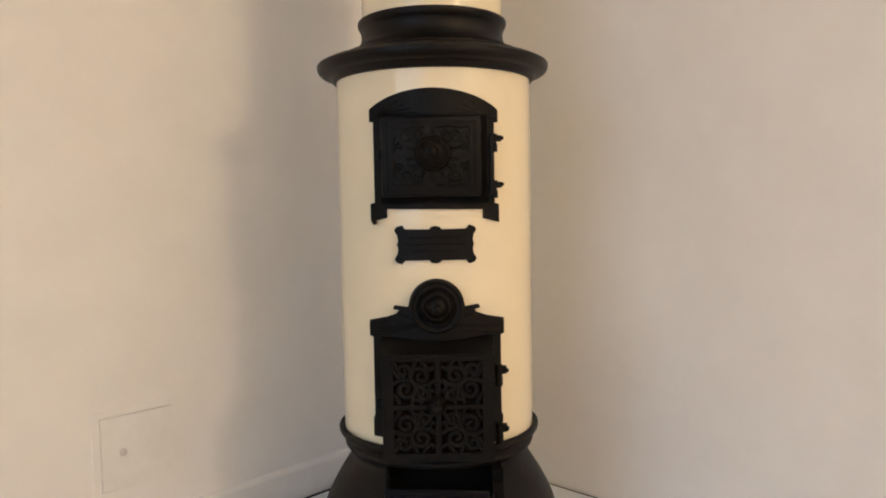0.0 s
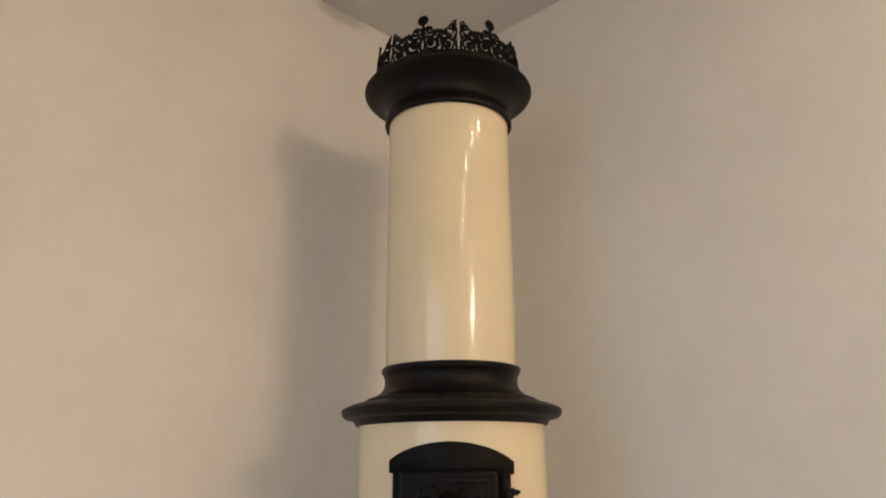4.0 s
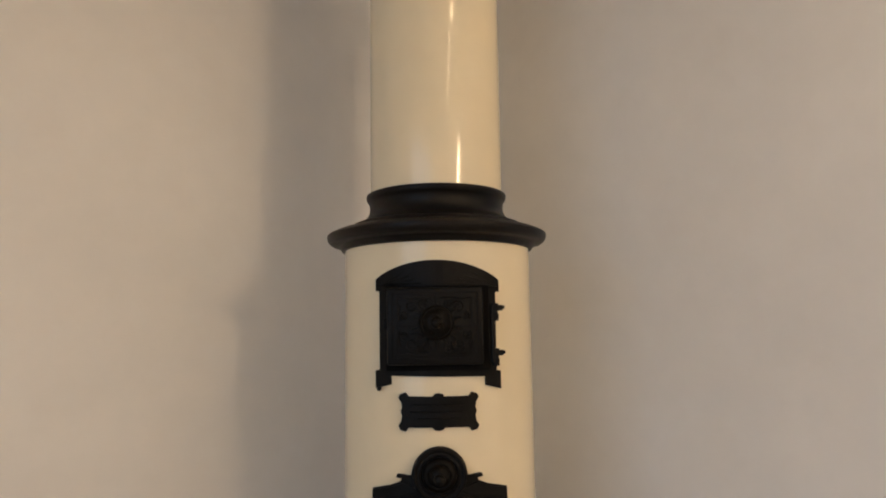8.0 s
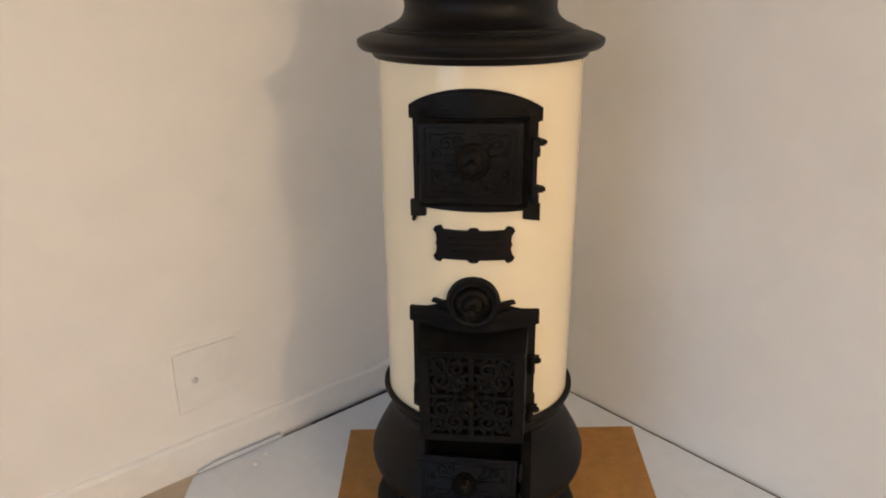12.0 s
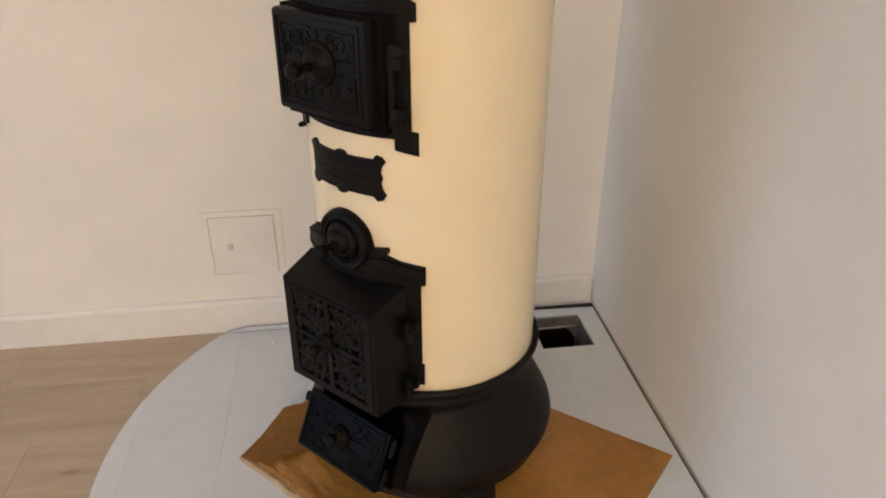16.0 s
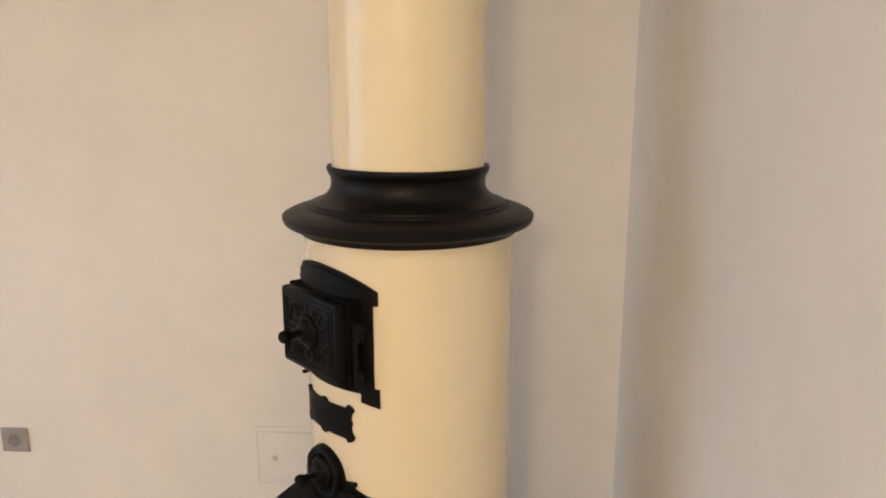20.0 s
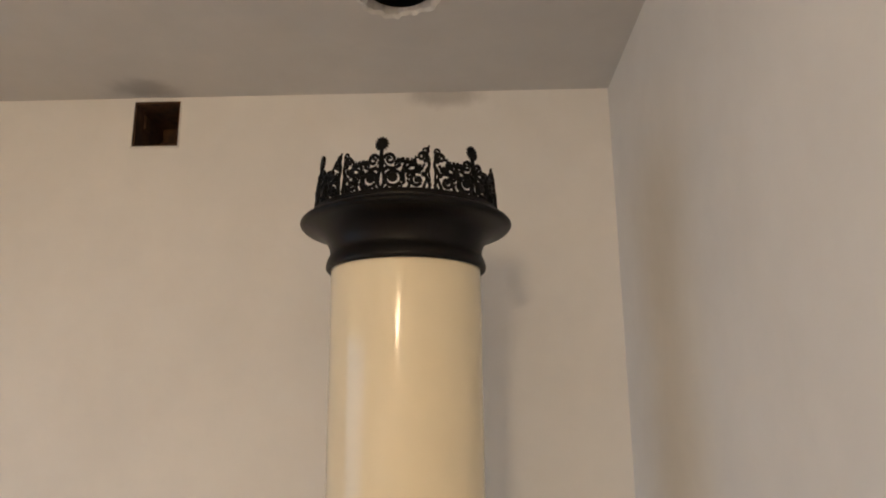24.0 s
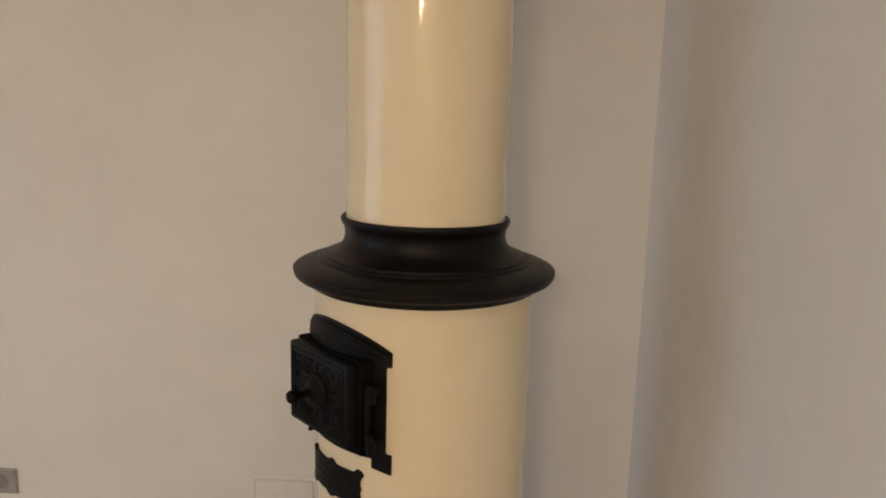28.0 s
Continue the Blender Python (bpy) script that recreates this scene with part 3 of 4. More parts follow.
lb = box(-0.1065, -0.0987, -0.228, -0.212, 0.905, 0.925, bevel=0.002)
part("latch_nub", lb, CAST, hdoor)
part("bolt", lathe([(0.0045, 0), (0.0045, 0.012), (0.003, 0.014)], 10, m=Matrix.Translation((-0.118, -0.172, 0.788)) @ Matrix.Rotation(radians(90), 4, "X")), CAST, hframe)

# name plate between the doors
half = [(-0.076, 0.7785), (-0.066, 0.7815), (-0.060, 0.774), (-0.012, 0.7735), (-0.008, 0.7785), (0, 0.7800)]
top_row = half + [(-x, z) for x, z in reversed(half[:-1])]
side = [(0.0805, 0.7715), (0.0745, 0.763), (0.0725, 0.752), (0.0755, 0.7445), (0.0725, 0.737), (0.0745, 0.726), (0.0805, 0.717)]
bottom = [(x, 1.488 - z) for x, z in reversed(top_row)]
outline = top_row + side + bottom + [(-x, z) for x, z in reversed(side)]
plate = part("name_plate", curved_plate(outline, 0.205, 0.2125), CAST, STOVE, "small black iron plate with worn raised lettering")
for z, w in ((0.757, 0.05), (0.744, 0.056), (0.731, 0.04)):
    nb = bmesh.new()
    x = -w
    lr = random.Random(int(z * 1000))
    while x < w:
        d = lr.uniform(0.006, 0.012)
        th0, th1 = x / 0.21, min(x + d, w) / 0.21
        tube(nb, [(0.2125 * math.sin(t), -0.2125 * math.cos(t), z) for t in (th0, (th0 + th1) / 2, th1)], 0.0015, 4)
        x += d + 0.004
    part("raised_bar", nb, CAST, plate)

# lower frame, air rosette and fire door
low_half = [(0.1405, 0.5955), (0.1405, 0.5635), (0.1325, 0.5625), (0.1325, 0.404), (0.1365, 0.402), (0.1365, 0.3625), (0.111, 0.3625)]
top_half = [(0.1, 0.604), (0.077, 0.6125), (0.0735, 0.618), (0.0825, 0.6205), (0.0805, 0.6265), (0.055, 0.6235)]
ring_arc = [(0.0535 * math.cos(a), 0.6255 + 0.0535 * math.sin(a)) for a in [math.pi * k / 18 for k in range(1, 18)]]
outline = ([(-x, z) for x, z in reversed(low_half)])[::-1]
outline = [(-x, z) for x, z in low_half] + list(reversed(low_half)) + top_half + ring_arc + [(-x, z) for x, z in reversed(top_half)]
lframe = part("fire_frame", curved_plate(outline, 0.203, 0.2135), CAST, STOVE, "black cast-iron frame with a round crest")
brow = [(-0.137, 0.593), (-0.137, 0.566), (0.137, 0.566), (0.137, 0.593), (0.098, 0.601), (0.07, 0.610), (0.04, 0.600), (0, 0.594), (-0.04, 0.600), (-0.07, 0.610), (-0.098, 0.601)]
part("brow", curved_plate(brow, 0.2137, 0.2185), CAST, lframe)
for sx in (-1, 1):
    gb = bmesh.new()
    for k in range(2):
        tube(gb, [(0.2185 * math.sin(sx * u / 0.21), -0.2185 * math.cos(sx * u / 0.21), 0.572 + 0.006 * k + 0.018 * ((0.13 - u) / 0.1) ** 1.6) for u in [0.13 - 0.1 * q / 7 for q in range(8)]], 0.0018, 5)
    part("brow_ridge", gb, CAST, lframe)
    part("ear", curved_plate([(sx * 0.072, 0.6185), (sx * 0.0835, 0.6205), (sx * 0.081, 0.6275), (sx * 0.060, 0.625)], 0.2137, 0.218), CAST, lframe)
turn = Matrix.Translation((0, -0.212, 0.6255)) @ Matrix.Rotation(radians(90), 4, "X")
part("crest_ring", lathe(smooth_profile([(0.052, 0.0), (0.0515, 0.008), (0.0475, 0.0105), (0.043, 0.008), (0.0385, 0.009), (0.0365, 0.002)], 3), 44, m=turn), CAST, lframe, "", 50)
ros = part("air_rosette", lathe(smooth_profile([(0.0335, 0.0), (0.033, 0.008), (0.030, 0.013), (0.024, 0.017), (0.021, 0.016), (0.018, 0.021), (0.011, 0.026), (0.0005, 0.0275)], 3), 40, m=turn), KNOB, STOVE,
           "round worn iron air rosette with a knob", 50)
part("rosette_knob", lathe(smooth_profile([(0.0065, 0.025), (0.0055, 0.036), (0.0055, 0.044), (0.009, 0.048), (0.0115, 0.056), (0.0095, 0.064), (0.0005, 0.067)], 3), 20, m=turn), KNOB, ros, "", 60)

FY = -0.2665
fdoor = thing("fire_door", "", "")
fdoor.parent = STOVE
fdoor["label"] = "boxy black cast-iron fire door with pierced scrollwork"
fb = bmesh.new()
W2, Z0, Z1 = 0.1045, 0.340, 0.543
# sides, top and bottom of the door box, and the bars of its front
vs_front = [(-W2, Z0), (W2, Z0), (W2, Z1), (-W2, Z1)]
back_w, back_z1 = 0.110, 0.566
fv = [fb.verts.new((x, FY, z)) for x, z in vs_front]
bv = [fb.verts.new((math.copysign(back_w, x), -0.192, z if z < 0.5 else back_z1)) for x, z in vs_front]
for k in range(4):
    j = (k + 1) % 4
    fb.faces.new((fv[k], fv[j], bv[j], bv[k]))
iv = [fb.verts.new((x * 0.93, FY + 0.0, Z0 + (z - Z0) * 0.93 + 0.007)) for x, z in vs_front]
for k in range(4):
    j = (k + 1) % 4
    fb.faces.new((fv[k], fv[j], iv[j], iv[k]))
fc = [fb.verts.new((v.co.x, FY + 0.009, v.co.z)) for v in iv]
for k in range(4):
    j = (k + 1) % 4
    fb.faces.new((iv[k], iv[j], fc[j], fc[k]))
part("door_shell", fb, CAST, fdoor)
part("inner_plate", box(-0.099, 0.099, FY + 0.016, FY + 0.02, 0.345, 0.54), FIREBRICK, fdoor, "dark rusty inner plate")
gx, gz = 0.0955, (0.3555, 0.533)
for x0, x1, z0, z1 in ((-0.098, 0.098, 0.531, 0.5365), (-0.098, 0.098, 0.3465, 0.357), (-0.098, -0.083, 0.3572, 0.5308), (0.083, 0.098, 0.3572, 0.5308), (-0.0052, 0.0052, 0.3572, 0.5308),
                       (-0.0828, -0.0054, 0.4405, 0.449), (0.0054, 0.0828, 0.4405, 0.449)):
    part("grille_bar", box(x0, x1, FY - 0.002, FY + 0.007, z0, z1), CAST, fdoor)
for sx in (-1, 1):
    for z0, z1 in ((0.3572, 0.4405), (0.449, 0.531)):
        sb = bmesh.new()
        w, h = 0.0775, z1 - z0
        sz = 1 if z0 > 0.44 else -1
        zb = z0 if sz > 0 else z1

        def put(u, v):
            return (sx * (0.0060 + u), FY + 0.0012, zb + sz * v)
        for ln in (spiral(0.34 * w, 0.66 * h, 0.24 * h, 1.45, -1.0, 1), spiral(0.70 * w, 0.36 * h, 0.24 * h, 1.45, 2.2, 1), spiral(0.76 * w, 0.78 * h, 0.17 * h, 1.3, -2.4, -1),
                   spiral(0.24 * w, 0.24 * h, 0.17 * h, 1.3, 0.7, -1), [(0, 0), (0.2 * w, 0.3 * h), (0.48 * w, 0.5 * h), (0.75 * w, 0.62 * h), (w, h)],
                   [(0, 0.55 * h), (0.16 * w, 0.46 * h), (0.4 * w, 0.44 * h), (0.5 * w, 0.2 * h), (0.55 * w, 0)], [(w, 0.5 * h), (0.86 * w, 0.56 * h), (0.58 * w, 0.6 * h), (0.52 * w, 0.82 * h), (0.45 * w, h)],
                   [(0.02 * w, 0.86 * h), (0.14 * w, 0.80 * h), (0.24 * w, 0.92 * h), (0.30 * w, h)], [(0.86 * w, 0.02 * h), (0.90 * w, 0.14 * h), (0.98 * w, 0.26 * h)],
                   [(0.30 * w, 0.02 * h), (0.38 * w, 0.12 * h), (0.52 * w, 0.10 * h)], [(0.02 * w, 0.30 * h), (0.12 * w, 0.36 * h), (0.10 * w, 0.52 * h)],
                   [(0.84 * w, 0.62 * h), (0.94 * w, 0.72 * h), (0.98 * w, 0.84 * h)]):
            tube(sb, [put(u, v) for u, v in ln], 0.0050, 6, taper=lambda t: 1.0 - 0.25 * t, flat=0.55, up=(0, 1, 0))
        part("pierced_scroll", sb, CAST, fdoor)
rosette_knob(fdoor, Matrix.Translation((-0.003, FY - 0.002, 0.4500)), 0.0175, 0.044)
for z in (0.487, 0.372):
    hinge(lframe, 0.119, -0.2, z, 0.04)
part("side_latch", box(-0.119, -0.104, -0.235, -0.215, 0.433, 0.453, bevel=0.003), CAST, fdoor)

# ash door, leaning out from the base on its own box
lean = 0.424
ash_m = Matrix.Translation((-0.0065, -0.2215, 0.2685)) @ Matrix.Rotation(0.038, 4, "Y") @ Matrix.Rotation(-lean, 4, "X")
ash = part("ash_box", flat_plate([(-0.0995, 0.299), (-0.0995, 0.152), (0.104, 0.152), (0.104, 0.299)], -0.130, -0.125), SOOT_SHADE, STOVE, "dark iron ash box mouth")
part("box_floor", box(-0.0995, 0.104, -0.244, -0.1305, 0.152, 0.157), SOOT_SHADE, ash)
side_prof = [(0.125, 0.299), (0.1985, 0.299), (0.1990, 0.288), (0.1960, 0.270), (0.2370, 0.172), (0.2320, 0.152), (0.125, 0.152)]
for x0, x1 in ((-0.1045, -0.0997), (0.1042, 0.1255)):
    cheek = bmesh.new()
    rims = [[cheek.verts.new((x, -d, z)) for d, z in side_prof] for x in (x0, x1)]
    for k in range(len(side_prof)):
        j = (k + 1) % len(side_prof)
        cheek.faces.new((rims[0][k], rims[0][j], rims[1][j], rims[1][k]))
    for e in rims:
        cheek.faces.new(e)
    part("cheek", cheek, SOOT_SHADE, ash, "black iron cheek of the ash box")
adoor = part("ash_door", box(-0.1000, 0.1035, -0.007, 0.006, -0.1155, 0.001, bevel=0.0025), ASHIRON, STOVE, "small leaning black ash door with relief", 40)
adoor.matrix_basis = ash_m
bd = bmesh.new()
for x0, x1, z0, z1 in ((-0.094, 0.097, -0.0095, -0.0065), (-0.094, 0.097, -0.108, -0.105), (-0.094, -0.091, -0.1048, -0.0097), (0.094, 0.097, -0.1048, -0.0097)):
    box(x0, x1, -0.0095, -0.006, z0, z1, bd)
part("relief_border", bd, ASHIRON, adoor)
for sx in (-1, 1):
    for sz in (-1, 1):
        sb = bmesh.new()
        scroll_set(sb, lambda u, v: (sx * (0.012 + u), -0.0072, -0.057 + sz * (0.003 + v)), 0.076, 0.041, 0.0022)
        part("scroll_relief", sb, ASHIRON, adoor)
rosette_knob(adoor, Matrix.Translation((-0.006, -0.007, -0.056)), 0.025, 0.034)
for z in (-0.025, -0.085):
    bm = bmesh.new()
    for k in range(3):
        lathe([(0.005, z - 0.012 + 0.0085 * k), (0.005, z - 0.0045 + 0.0085 * k)], 10, bm, Matrix.Translation((0.1095, 0.001, 0)))
    tube(bm, [(0.1095, 0.001, z - 0.018), (0.1095, 0.001, z + 0.02)], 0.003, 8)
    part("hinge", bm, CAST, adoor)
part("latch_lug", box(-0.1130, -0.0998, -0.004, 0.006, -0.03, -0.012, bevel=0.002), CAST, adoor)

# pierced crown: panels of scrolls with star finials
RC = 0.1845
CZ = 1.933


def crown_panel(th, wl, wr):
    """One pierced panel, 0.093 to either side of its star; wl and wr are its true half widths."""
    def put(u, v, out=0.0):
        r = RC - 0.075 * v + out
        a = th + (u * (wl if u < 0 else wr) / 0.093) / RC
        return (r * math.sin(a), -r * math.cos(a), CZ + v)
    bm = bmesh.new()

    def bar(pts, r=0.0027, end=0.75):
        tube(bm, [put(u, v) for u, v in pts], r * 1.05, 6, taper=lambda t: 1 - (1 - end) * t)
    for s in (-1, 1):
        def m(pts):
            return [(s * u, v) for u, v in pts]
        bar(m(spiral(0.0235, 0.0205, 0.0146, 1.0, 0.4, 1, 24, 1.0)), 0.0032, 1.0)
        disc = [bm.verts.new(put(s * (0.0220 + 0.0096 * math.cos(q)), 0.0232 + 0.0096 * math.sin(q), o)) for o in (-0.002, 0.002) for q in [2 * math.pi * k / 14 for k in range(14)]]
        for k in range(14):
            bm.faces.new((disc[k], disc[(k + 1) % 14], disc[14 + (k + 1) % 14], disc[14 + k]))
        bm.faces.new(disc[:14])
        bm.faces.new(disc[14:])
        bar(m([(0.0225, 0.030), (0.022, 0.037)]), 0.0055, 1.0)
        bar(m([(0.001, 0.0), (0.0062, 0.012), (0.0058, 0.026), (0.002, 0.042), (0.0, 0.060)]), 0.0032, 1.2)
        bar(m([(0.003, 0.037), (0.012, 0.042), (0.024, 0.040), (0.036, 0.046)]), 0.0040)
        bar(m(spiral(0.0165, 0.0580, 0.0118, 1.35, 2.9, -1)), 0.0034)
        bar(m([(0.026, 0.053), (0.034, 0.052), (0.042, 0.054), (0.050, 0.051), (0.058, 0.052), (0.067, 0.053)]), 0.0034, 1.0)
        for u, v in ((0.034, 0.060), (0.043, 0.061), (0.052, 0.060)):
            bar(m([(u, v - 0.009), (u - 0.001, v)]), 0.0032, 0.5)
        bar(m([(0.036, 0.0), (0.0425, 0.012), (0.041, 0.026), (0.046, 0.038), (0.056, 0.046), (0.070, 0.046)]), 0.0040)
        bar(m([(0.037, 0.030), (0.043, 0.042), (0.046, 0.052)]), 0.0040, 0.8)
        bar(m([(0.036, 0.044), (0.032, 0.050)]), 0.0034)
        bar(m(spiral(0.0525, 0.0265, 0.0082, 1.3, 2.4, -1)), 0.0034)
        bar(m(spiral(0.0670, 0.0155, 0.0122, 1.3, 1.9, 1)), 0.0036)
        bar(m(spiral(0.0680, 0.0175, 0.0046, 0.8, 0.4, 1, 10, 0.6)), 0.0036)
        bar(m([(0.050, 0.0), (0.0535, 0.009), (0.049, 0.017)]), 0.0034)
        bar(m([(0.058, 0.032), (0.068, 0.034), (0.077, 0.040), (0.081, 0.049)]), 0.0042)
        bar(m([(0.062, 0.040), (0.070, 0.040), (0.074, 0.047)]), 0.0034)
        bar(m(spiral(0.0770, 0.0635, 0.0105, 1.4, -1.2, 1)), 0.0034)
        bar(m([(0.076, 0.026), (0.083, 0.031), (0.0865, 0.042)]), 0.0034)
        bar(m([(0.0875, 0.0), (0.0910, 0.008), (0.0870, 0.018), (0.0820, 0.027), (0.0850, 0.038), (0.0905, 0.047), (0.0870, 0.060)]), 0.0034)
        bar(m([(0.078, 0.0), (0.081, 0.010), (0.085, 0.020)]), 0.0034)
        bar(m([(0.0895, 0.056), (0.0862, 0.069), (0.0880, 0.079), (0.0912, 0.087)]) if s > 0 else m([(0.0865, 0.054), (0.0885, 0.066), (0.0868, 0.075)]), 0.0040, 0.45)
        bar(m(spiral(0.0835, 0.0760, 0.0062, 1.1, -0.6, 1, 14, 0.4)), 0.0024)
        bar(m([(0.027, 0.0), (0.031, 0.006), (0.038, 0.010)]), 0.0032)
        bar(m([(0.010, 0.0), (0.0135, 0.007)]), 0.0032)
        bar(m([(0.0885, 0.0), (0.0905, 0.020), (0.0885, 0.034), (0.0915, 0.050), (0.0895, 0.058)]), 0.0022, 1.0)
        bar(m([(0.050, 0.034), (0.062, 0.036), (0.071, 0.030), (0.080, 0.033)]), 0.0020)
        bar(m([(0.026, 0.046), (0.031, 0.056), (0.040, 0.059)]), 0.0020)
        bar(m([(0.058, 0.053), (0.064, 0.060), (0.070, 0.062)]), 0.0022)
        bar(m([(0.012, 0.044), (0.006, 0.052), (0.003, 0.062)]), 0.0022)
        for u, v in ((0.0305, 0.0585), (0.0385, 0.0605), (0.0475, 0.0600), (0.0570, 0.0595), (0.0640, 0.0640)):
            bar(m([(u, v - 0.008), (u + 0.0005, v + 0.001)]), 0.0024, 0.5)
    tube(bm, [put(-0.0905 + 0.181 * k / 18, -0.0015) for k in range(19)], 0.0038, 6)
    return bm, put


def star(put):
    bm = bmesh.new()
    n = 28
    rings = []
    for out in (-0.0028, 0.0028):
        rings.append([bm.verts.new(put((0.0150 if k % 2 == 0 else 0.0104) * math.cos(2 * math.pi * k / n), 0.0900 + (0.0150 if k % 2 == 0 else 0.0104) * math.sin(2 * math.pi * k / n), out)) for k in range(n)])
    for k in range(n):
        bm.faces.new((rings[0][k], rings[0][(k + 1) % n], rings[1][(k + 1) % n], rings[1][k]))
    bm.faces.new(rings[0])
    bm.faces.new(rings[1])
    tube(bm, [put(0, 0.055), put(0, 0.066), put(0, 0.080)], 0.0048, 8, taper=lambda t: 1 - 0.3 * t)
    return bm


crown = part("crown_band", lathe([(0.180, 1.919), (0.1895, 1.919), (0.1900, 1.9265), (0.1885, 1.9280), (0.1878, 1.934), (0.180, 1.934)], 96, close=True), IRON, STOVE, "black iron ring carrying the pierced crown", 40)
STARS = (-0.322, 0.624, 1.668, 2.715, 3.79, 4.88)
for k, th in enumerate(STARS):
    before = STARS[k - 1] - (2 * math.pi if k == 0 else 0)
    after = STARS[(k + 1) % 6] + (2 * math.pi if k == 5 else 0)
    bm, put = crown_panel(th, (th - before) / 2 * RC - 0.0025, (after - th) / 2 * RC - 0.0025)
    part("crown_panel", bm, CAST, crown, "pierced cast-iron scrollwork panel")
    part("star_finial", star(put), CAST, crown)

# ---- hearth ----
# round white hearth of boards, cut off by the two walls
HC, HR = (0.078, 0.0), 0.796
hearth = thing("hearth_plate", "round white boarded hearth plate under the stove", "hearth plate")
EDGE_X, EDGE_Y = XE - 0.0055, YN - 0.037


def hearth_board(x0, x1):
    bm = bmesh.new()
    pts = []
    n = 26
    lo, hi = [], []
    for k in range(n + 1):
        x = x0 + (x1 - x0) * k / n
        q = HR * HR - (x - HC[0]) ** 2
        if q <= 0:
            continue
        y = math.sqrt(q)
        lo.append((x, HC[1] - y))
        hi.append((x, min(HC[1] + y, EDGE_Y)))
    if len(lo) < 2:
        return None
    f = bm.faces.new([bm.verts.new((x, y, 0.0)) for x, y in lo + hi[::-1]])
    for co, no in (((HOLE[0], 0, 0), (1, 0, 0)), ((HOLE[1], 0, 0), (1, 0, 0)), ((0, HOLE[2], 0), (0, 1, 0)), ((0, HOLE[3], 0), (0, 1, 0))):
        bmesh.ops.bisect_plane(bm, geom=bm.verts[:] + bm.edges[:] + bm.faces[:], plane_co=co, plane_no=no, dist=1e-5)
    gone = [f for f in bm.faces if HOLE[0] < f.calc_center_median().x < HOLE[1] and HOLE[2] < f.calc_center_median().y < HOLE[3]]
    bmesh.ops.delete(bm, geom=gone, context="FACES")
    ex = bmesh.ops.extrude_face_region(bm, geom=bm.faces[:])
    for v in ex["geom"]:
        if isinstance(v, bmesh.types.BMVert):
            v.co.z = 0.0085
    for v in bm.verts:
        v.co.z += 0.0006
    return bm


seams = [HC[0] - HR, -0.666, -0.462, -0.252, -0.040, 0.172, 0.386, EDGE_X]
for a, b in zip(seams, seams[1:]):
    bm = hearth_board(a + 0.00018, b - 0.00018)
    if bm:
        part("board", bm, BOARD, hearth)

# dark joints between the hearth and the walls
jt = thing("floor_joint", "dark open joint between hearth and walls", "floor joint", kind="structure")
part("joint_north", tube(bmesh.new(), [(-0.16 + (XE - 0.006 + 0.16) * k / 30, YN - 0.0285 - 0.0085 * (k / 30) ** 2, 0.0072 + 0.0012 * noise.noise((k * 0.4, 0, 9.0))) for k in range(31)], 0.0060, 8,
                         taper=lambda t: 0.6 + 0.9 * t ** 2), GAP, jt)
part("joint_north", tube(bmesh.new(), [(-0.505 + 0.350 * k / 40, YN - 0.0285 - (0.001 if k < 29 else 0.003), (0.0212 - 0.010 * max(0, 6 - k) / 6 if k < 29 else 0.0095) + 0.001 * noise.noise((k * 0.6, 4, 9.0))) for k in range(41)], 0.0019, 8,
                         taper=lambda t: 0.7 + 0.5 * t), GREY, jt, "grey sealed joint")
up = bmesh.new()
prev = None
for k in range(25):
    x = -0.500 + 0.247 * k / 24
    h = 0.0205 - 0.010 * max(0, 6 - k) / 6 + 0.001 * noise.noise((k * 0.5, 2, 2.0))
    cur = [up.verts.new((x, YN - d, z)) for d, z in ((0.0185, 0.0091), (0.0345, 0.0091), (0.0335, h - 0.004), (0.030, h), (0.0185, h))]
    if prev:
        for j in range(5):
            up.faces.new((prev[j], cur[j], cur[(j + 1) % 5], prev[(j + 1) % 5]))
    else:
        up.faces.new(cur)
    prev = cur
up.faces.new(prev)
part("sealing_strip", up, BOARD, jt, "white sealing strip against the skirting")
part("joint_east", tube(bmesh.new(), [(XE - 0.0035 - 0.0045 * min(1, k / 14) + 0.0006 * noise.noise((k * 0.5, 1, 1.0)), YN - 0.037 - 1.13 * k / 40, 0.0082) for k in range(41)], 0.0026, 6), JOINT, jt)

# steel air duct box sunk in the hearth
duct = thing("air_duct_box", "galvanised steel air duct box sunk in the floor", "air duct")
db = bmesh.new()
x0, x1, y0, y1 = HOLE[0] + 0.001, HOLE[1] - 0.001, HOLE[2] + 0.001, HOLE[3] - 0.001
t = 0.0015
for q in ((x0, x0 + t, y0, y1), (x1 - t, x1, y0, y1), (x0 + t, x1 - t, y0, y0 + t)):
    box(q[0], q[1], q[2], q[3], -0.13, 0.0075, db)
part("sleeve", db, ZINC, duct)
part("duct_floor", box(x0 + t, x1 - t, y0 + t, y1 - 0.001, -0.134, -0.131), SOOT_SHADE, duct)
mx = (x0 + x1) / 2
edge_arch = [(mx + 0.0690 * math.cos(a), -0.088 + 0.0655 * math.sin(a)) for a in [math.pi * k / 16 for k in range(17)]]
face = [(x0 + t, -0.129), (x0 + t, 0.0072), (x1 - t, 0.0072), (x1 - t, -0.129), (mx + 0.0690, -0.129)] + edge_arch + [(mx - 0.0690, -0.129)]
part("duct_face", flat_plate(face, y1 - 0.008, y1 - 0.0065), ZINC, duct)
part("throat", box(x0 + t, x1 - t, y1 - 0.004, y1 - 0.002, -0.129, -0.024), FIREBRICK, duct, "dark rusty throat of the duct")
